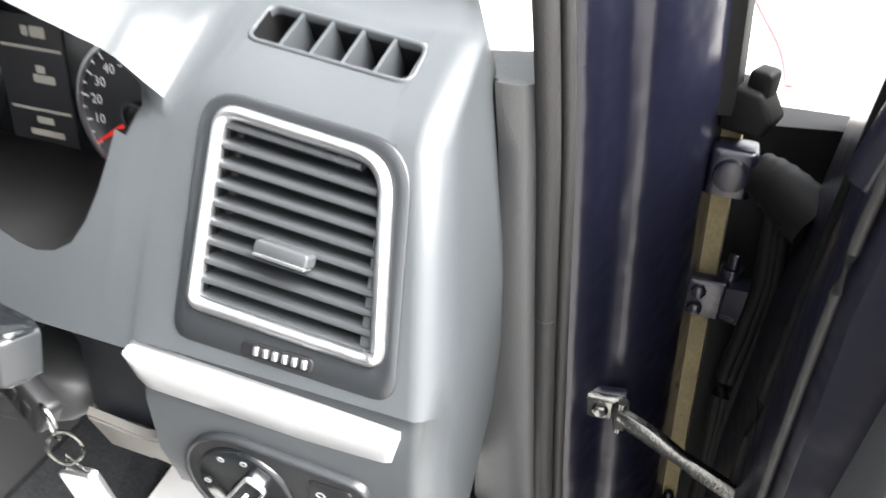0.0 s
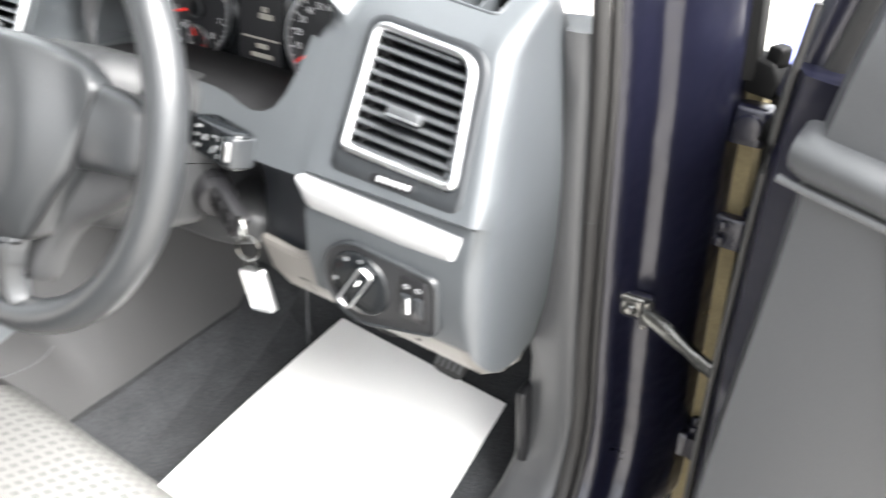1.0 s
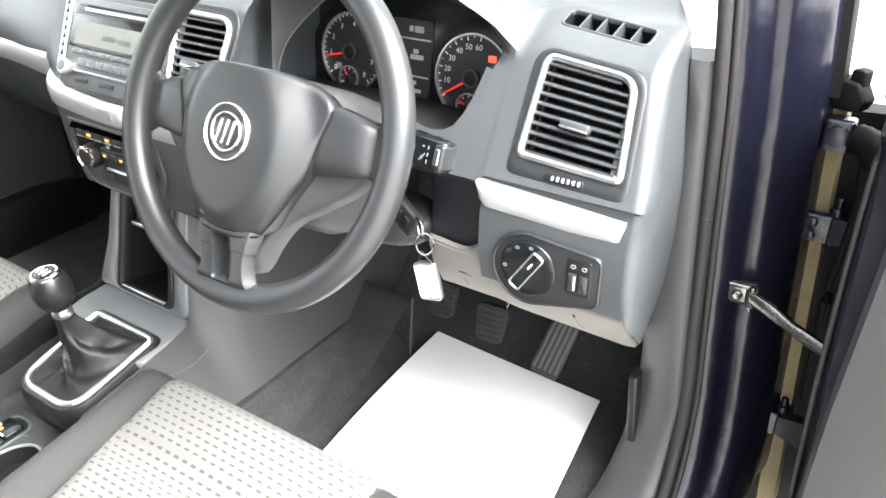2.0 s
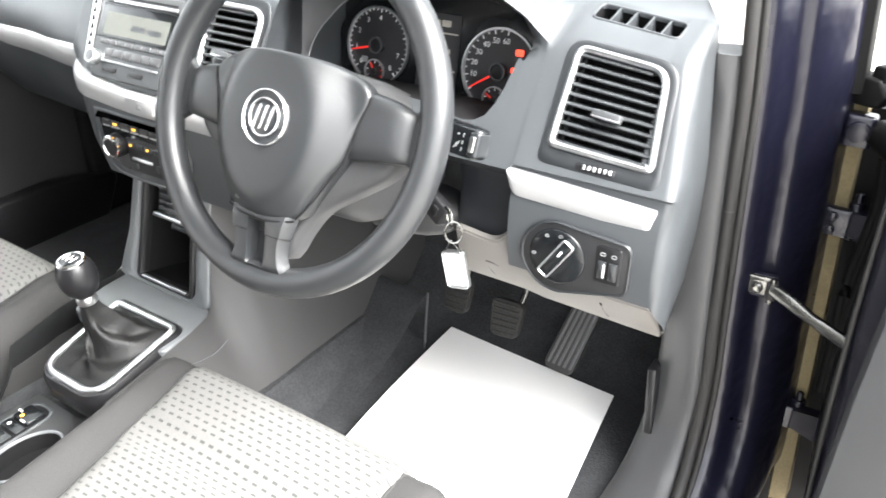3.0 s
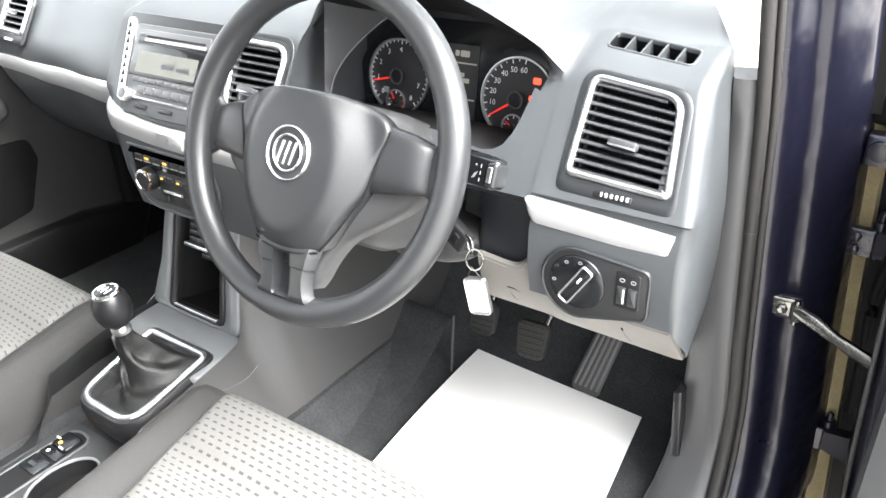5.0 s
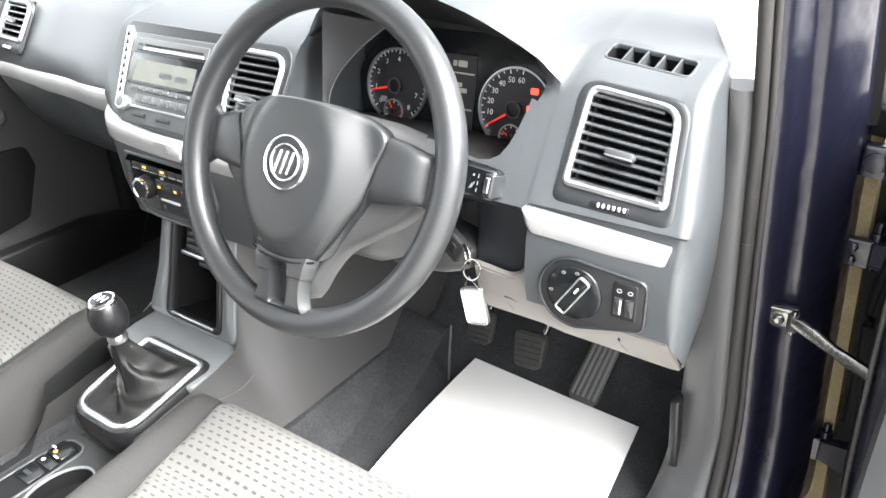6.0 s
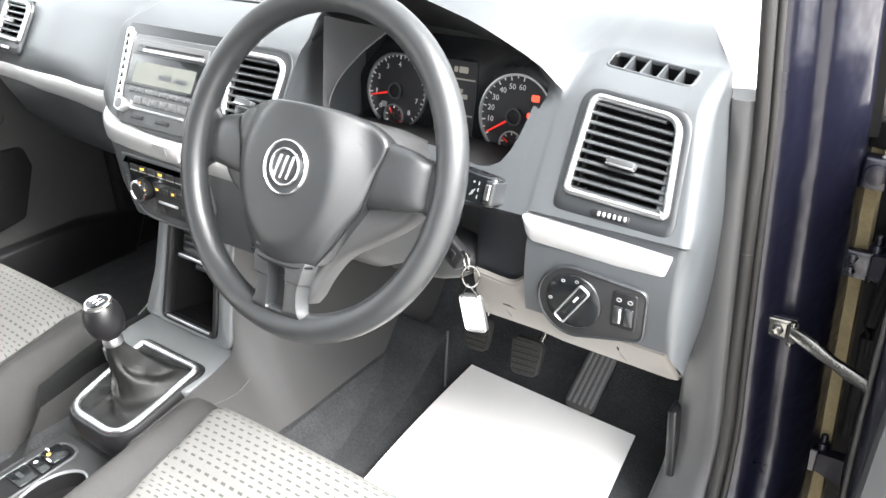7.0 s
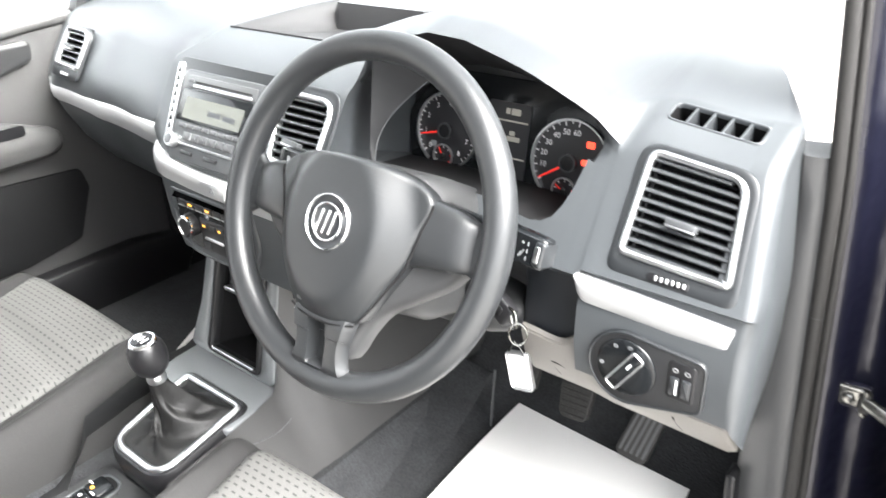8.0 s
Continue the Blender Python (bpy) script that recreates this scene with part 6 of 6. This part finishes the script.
def door_ring(rows, mat, name, parent, label="", closed=True, sharp=38):
    """A skin lofted from plan outlines (s, w) at heights z."""
    bm = bmesh.new()
    rings = [[bm.verts.new(door_point(s, w, z)) for s, w in pts] for z, pts in rows]
    ring_faces(bm, rings, closed)
    if closed:
        bm.faces.new(rings[0])
        bm.faces.new(rings[-1])
    return part(name, bm, mat, parent, label, sharp)


def front(z):
    """How far the door's leading edge lies from the hinge, by height."""
    return 0.060 + 0.018 * max(0, z - 0.8) / 0.3 + 0.02 * max(0, 0.6 - z) / 0.2


def tuck(z):
    """How far the rear corner of the leading edge is drawn back, lower down."""
    return 0.004 + 0.026 * max(0.0, min(1.0, (1.02 - z) / 0.30))


shell_rows = []
for z in (0.36, 0.42, 0.55, 0.70, 0.85, 1.00, 1.08):
    f = front(z)
    shell_rows.append((z, [(f, -0.075), (f - 0.004, 0.02), (f + 0.004 + tuck(z) * 0.4, 0.080), (f + 0.010 + tuck(z), 0.185), (f + 0.020 + tuck(z), 0.198), (f + 0.036 + tuck(z), 0.202), (1.10, 0.202), (1.10, -0.085)]))
door_ring(shell_rows, NAVY, "shell", door, "glossy navy door shell")
# grey moulded panel
panel_rows = []
for z, w, lead in ((0.40, 0.135, 0.100), (0.45, 0.150, 0.092), (0.60, 0.158, 0.088), (0.78, 0.160, 0.090), (0.93, 0.164, 0.096), (0.985, 0.166, 0.098), (1.04, 0.162, 0.098), (1.10, 0.160, 0.104), (1.16, 0.150, 0.112), (1.175, 0.135, 0.118)):
    panel_rows.append((z, [(lead + 0.026, 0.198), (lead + 0.027, w + 0.070), (lead + 0.034, w + 0.084), (0.33, w + 0.090), (0.83, w + 0.088), (1.06, w + 0.084), (1.07, 0.198)]))
panel = door_ring(panel_rows, DOOR_GREY, "inner_panel", door, "grey grained plastic door panel")
# ledge with a bright upper face
bm = bmesh.new()
rings = []
for s, w, z, d in ((0.118, 0.166, 1.030, 0.5), (0.121, 0.178, 1.032, 0.9), (0.131, 0.183, 1.033, 1.0), (0.17, 0.185, 1.029, 1.0), (0.25, 0.188, 1.020, 1.0), (0.60, 0.195, 0.998, 1.0), (0.95, 0.19, 0.980, 0.9)):
    rings.append([bm.verts.new(door_point(s, a + 0.078, b + 0.034)) for a, b in ((0.150, z + 0.001), (w - 0.014, z - 0.001), (w - 0.005, z - 0.004), (w - 0.001, z - 0.008), (w, z - 0.013), (w - 0.004, z - 0.022 * d), (w - 0.010, z - 0.028 * d), (0.150, z - 0.030 * d))])
ring_faces(bm, rings)
bm.faces.new(rings[0])
bm.faces.new(rings[-1])
part("ledge", bm, DOOR_GREY, door, "smooth grey armrest ledge")
part("ledge_bead", tube([door_point(s, w, z) for s, w, z in ((0.117, 0.250, 1.036), (0.145, 0.252, 1.033), (0.175, 0.253, 1.030), (0.30, 0.257, 1.018))], 0.0028, 8), KEY_GREY, door, "pale bead under the ledge")
cloth = door_ring([(z, [(0.176 + 0.36 * (1.03 - z), 0.240), (0.181 + 0.36 * (1.03 - z), 0.2535), (0.70, 0.262), (0.71, 0.240)]) for z in (1.026, 0.90, 0.80, 0.70, 0.62, 0.56)], material("warm_grey_cloth", (0.12, 0.112, 0.107), 0.92, 0, 0.4, 0.0014, 0.08, 0.1, speckle=0.12), "cloth_insert", door, "warm grey cloth insert")
# seals along the leading edge
part("edge_seal", tube(smooth_path([door_point(front(z) + 0.010 + tuck(z), 0.188, z) for z in (0.38, 0.5, 0.65, 0.8, 0.95, 1.05, 1.12)], 4), 0.0028, 10), RUBBER, door, "black rubber door edge seal")
part("edge_lip", tube(smooth_path([door_point(front(z) + 0.005 + tuck(z) * 0.5, 0.095, z) for z in (0.38, 0.5, 0.65, 0.8, 0.95, 1.05, 1.12)], 4), 0.0050, 10), SHADED_RUBBER, door, "black rubber lip on the door edge")
part("window_post", tube([door_point(0.092, 0.160, 1.05), door_point(0.118, 0.150, 1.20), door_point(0.178, 0.12, 1.42), door_point(0.28, 0.08, 1.56)], [0.018, 0.018, 0.016, 0.014], 10), NAVY, door, "navy window frame post")
part("window_seal", tube([door_point(0.108, 0.172, 1.06), door_point(0.136, 0.162, 1.20), door_point(0.196, 0.132, 1.42), door_point(0.296, 0.09, 1.56)], 0.010, 10), RUBBER, door, "black window seal")
glass_rows = [(1.09, [(0.12, 0.03), (1.06, 0.03), (1.06, 0.034), (0.12, 0.034)]), (1.50, [(0.27, 0.0), (1.02, 0.0), (1.02, 0.004), (0.27, 0.004)])]
pane = door_ring(glass_rows, GLASS, "window", door, "clear side window glass")
pane.visible_shadow = False
# hinges, one leaf on the post and one on the door
for z in (0.840, 0.536):
    h = part("hinge", lathe((0.878, 0.424, z - 0.024), (0, 0, 1), [(0, 0.008), (0.002, 0.0095), (0.046, 0.0095), (0.048, 0.008)], 18), NAVY, door, "navy painted hinge knuckle")
    part("post_leaf", block(0.846, 0.405, z - 0.017, 0.878, 0.420, z + 0.017, 0.003), NAVY, h, "navy hinge leaf")
    bm = bmesh.new()
    rings = [[bm.verts.new(door_point(s, w, z + b * k)) for w, b in ((-0.008, -1), (0.010, -1), (0.010, 1), (-0.008, 1))] for s, k in ((0.026, 0.015), (0.042, 0.018), (0.064, 0.022))]
    ring_faces(bm, rings)
    bm.faces.new(rings[0])
    bm.faces.new(rings[-1])
    part("door_leaf", bm, NAVY, h, "navy hinge leaf")
    for k in (-0.008, 0.008):
        part("bolt", lathe((0.856, 0.4055, z + k * 1.1), (0, -1, 0), [(0, 0.006), (0.005, 0.006), (0.006, 0.004)], 6), NAVY, h)
    part("pin", lathe((0.878, 0.424, z + 0.022), (0, 0, 1), [(0, 0.005), (0.012, 0.005), (0.014, 0.003)], 12), NAVY, h, "navy hinge pin")
# wiring plug on the post and the dark boot beside it
boot = part("wiring_plug", block(0.842, 0.402, 0.938, 0.874, 0.428, 0.974, 0.004), NAVY, door, "navy wiring plug")
part("plug_face", lathe((0.858, 0.402, 0.956), (0, -1, 0), [(0, 0.013), (0.004, 0.012), (0.005, 0.008)], 18), NAVY, boot)
part("wiring_boot", tube(smooth_path([(0.874, 0.415, 0.955), (0.886, 0.408, 0.953), (0.900, 0.395, 0.949), (0.918, 0.380, 0.942)], 4), [0.015, 0.0165, 0.016, 0.0175, 0.017, 0.0185, 0.018, 0.0195, 0.019, 0.0200, 0.0195, 0.0205, 0.020], 14), SHADED_RUBBER, door, "black rubber wiring boot")
part("corner_cap", plate(plane_frame((0.855, 0.425, 1.006), (1, -0.35, 0), (0, 0.05, 1)), rounded([(-0.012, -0.024), (0.020, -0.024), (0.026, -0.010), (0.014, 0.008), (-0.012, 0.012)], 0.006), -0.012, 0.012, 0.004), SHADED_RUBBER, door, "dark rubber corner cap, blackened further for shade")
part("pane_clip", plate(plane_frame((0.866, 0.422, 1.018), (1, -0.4, 0), (0, 0.05, 1)), rect(-0.010, -0.010, 0.006, 0.010, 0.005), -0.008, 0.008, 0.002), SHADED_RUBBER, door)
# cable loom in the gap
for k in range(3):
    part("cable", tube(smooth_path([(0.892 + 0.004 * k, 0.405, 0.93), (0.898 + 0.005 * k, 0.400, 0.86), (0.892 + 0.006 * k, 0.396, 0.77), (0.896 + 0.004 * k, 0.398, 0.69), (0.900 + 0.005 * k, 0.402, 0.60)], 5), 0.0065, 8), SHADED_RUBBER, door, "black cable")

# check strap between post and door
strap = thing("check_strap", (0.798, 0.340, 0.76), "bright steel door check strap bolted to pillar", "check strap")
SB = plane_frame((0.806, 0.331, 0.7700), (1, 0.12, 0), (0, 0, 1))
part("bracket", plate(SB, rect(-0.019, -0.016, 0.016, 0.014, 0.003), -0.010, -0.001, 0.001), NAVY, strap, "navy painted bracket")
washer = part("washer", plate(SB, rect(-0.017, -0.011, 0.006, 0.011, 0.002), -0.002, 0.0025, 0.001), STEEL, strap, "square steel plate")
part("bolt", lathe(SB @ Vector((-0.004, -0.001, 0.002)), SB.col[2][:3], [(0, 0.0066), (0.004, 0.0066), (0.0052, 0.0048), (0.0045, 0.002)], 6), STEEL, washer, "steel bolt head")
part("tongue", plate(SB, rect(-0.016, 0.009, 0.014, 0.014, 0.002), -0.001, 0.0045, 0.001), STEEL, strap, "bent steel tongue")
part("clevis", plate(SB, rect(0.007, -0.013, 0.018, 0.012, 0.004), -0.001, 0.012, 0.003), RUBBER, strap, "dark clevis")
part("pin", tube([SB @ Vector((0.012, -0.016, 0.008)), SB @ Vector((0.012, 0.017, 0.008))], 0.0038, 10), STEEL, strap, "steel pin")
bm = bmesh.new()
rings = []
for p, wd, th in (((0.818, 0.323, 0.774), 0.004, 0.006), ((0.826, 0.321, 0.772), 0.0045, 0.0080), ((0.843, 0.319, 0.7655), 0.0048, 0.0085), ((0.858, 0.316, 0.760), 0.0048, 0.0080), ((0.870, 0.314, 0.755), 0.0044, 0.0068), ((0.882, 0.312, 0.750), 0.0046, 0.0080), ((0.93, 0.304, 0.735), 0.004, 0.0080)):
    c = Vector(p)
    rings.append([bm.verts.new(c + Vector((0.2 * wd * a, wd * a, th * b))) for a, b in ((-1, -0.7), (-0.6, -1), (0.6, -1), (1, -0.7), (1, 0.7), (0.6, 1), (-0.6, 1), (-1, 0.7))])
ring_faces(bm, rings)
bm.faces.new(rings[0])
bm.faces.new(rings[-1])
part("arm", bm, STEEL, strap, "bright steel strap")

# ---- passenger door, shut ----
pdoor = thing("door_2", (-0.73, -0.1, 0.40), "closed passenger door with dark grey panel", "car door", "", "structure")


def far_panel(rows, mat, name, label, parent=pdoor):
    """A panel over (y, z) outlines stepped towards the cabin."""
    bm = bmesh.new()
    rings = [[bm.verts.new((x, y, z)) for y, z in pts] for x, pts in rows]
    ring_faces(bm, rings)
    bm.faces.new(rings[0])
    bm.faces.new(rings[-1])
    return part(name, bm, mat, parent, label)


base = ccw(rounded([(-0.75, 0.40), (0.40, 0.40), (0.52, 0.60), (0.52, 1.060), (-0.75, 1.035)], 0.03))
far_panel([(-0.84, base), (-0.730, base), (-0.724, inset(base, 0.006))], FAR_TRIM, "inner_panel", "dark grey door panel")
belt = part("belt_rail", tube(smooth_path([(-0.728, -0.7, 1.030), (-0.728, 0.0, 1.040), (-0.728, 0.20, 1.056), (-0.728, 0.50, 1.082)]), 0.014, 10), FAR_TRIM, pdoor, "grey window rail")
pad_pts = ccw(rounded([(-0.30, 0.955), (0.105, 0.968), (0.180, 0.990), (0.186, 1.030), (-0.30, 1.012)], 0.014))
far_panel([(-0.726, pad_pts), (-0.716, pad_pts), (-0.711, inset(pad_pts, 0.006))], TRIM, "upper_pad", "charcoal padded insert")
pull = ccw(rounded([(-0.30, 0.790), (0.150, 0.800), (0.188, 0.815), (0.188, 0.850), (0.05, 0.895), (-0.30, 0.900)], 0.02))
far_panel([(-0.728, pull), (-0.690, pull), (-0.680, inset(pull, 0.010))], FAR_TRIM, "armrest", "dark moulded armrest")
# Flat black patch paints in the shade of the handle recess.
part("pull_recess_shade", plate(plane_frame((-0.6795, 0.06, 0.868), (0, -1, 0), (0, 0, 1)), rect(-0.055, -0.010, 0.075, 0.012, 0.008), -0.002, 0.0012), BLACK, pdoor, "flat black patch for the shaded handle recess")
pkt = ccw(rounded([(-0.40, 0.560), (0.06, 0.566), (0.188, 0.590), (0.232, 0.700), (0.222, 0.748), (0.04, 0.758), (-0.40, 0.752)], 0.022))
# Thin near-black plate stands for the shade inside the pocket.
far_panel([(-0.7235, pkt), (-0.7185, inset(pkt, 0.002)), (-0.7175, inset(pkt, 0.006))], SHADE_BLACK, "door_pocket_shade", "near-black plate for the shaded door pocket")
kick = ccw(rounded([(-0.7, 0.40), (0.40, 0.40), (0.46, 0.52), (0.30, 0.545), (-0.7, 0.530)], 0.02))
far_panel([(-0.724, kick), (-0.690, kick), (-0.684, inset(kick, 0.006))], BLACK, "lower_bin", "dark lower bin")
part("mirror_cap", plate(plane_frame((-0.722, 0.36, 1.10), (0, -1, 0), (0, 0, 1)), rounded([(-0.14, -0.03), (0.09, -0.045), (0.06, 0.02), (-0.10, 0.16)], 0.02), -0.03, 0.004, 0.003), BLACK, pdoor, "dark mirror corner cap")
win = far_panel([(-0.80, [(-0.7, 1.05), (0.5, 1.05), (0.1, 1.5), (-0.7, 1.5)]), (-0.796, [(-0.7, 1.05), (0.5, 1.05), (0.1, 1.5), (-0.7, 1.5)])], GLASS, "window", "clear side window glass")
win.visible_shadow = False
# Matching wall added to stop light leaking into the far footwell.
setting("wall_footwell", block(-0.735, 0.40, 0.40, -0.70, 0.79, 1.0, 0.01), SHADE_BLACK, "dark side of the far footwell, added to block leaking light", "wall")
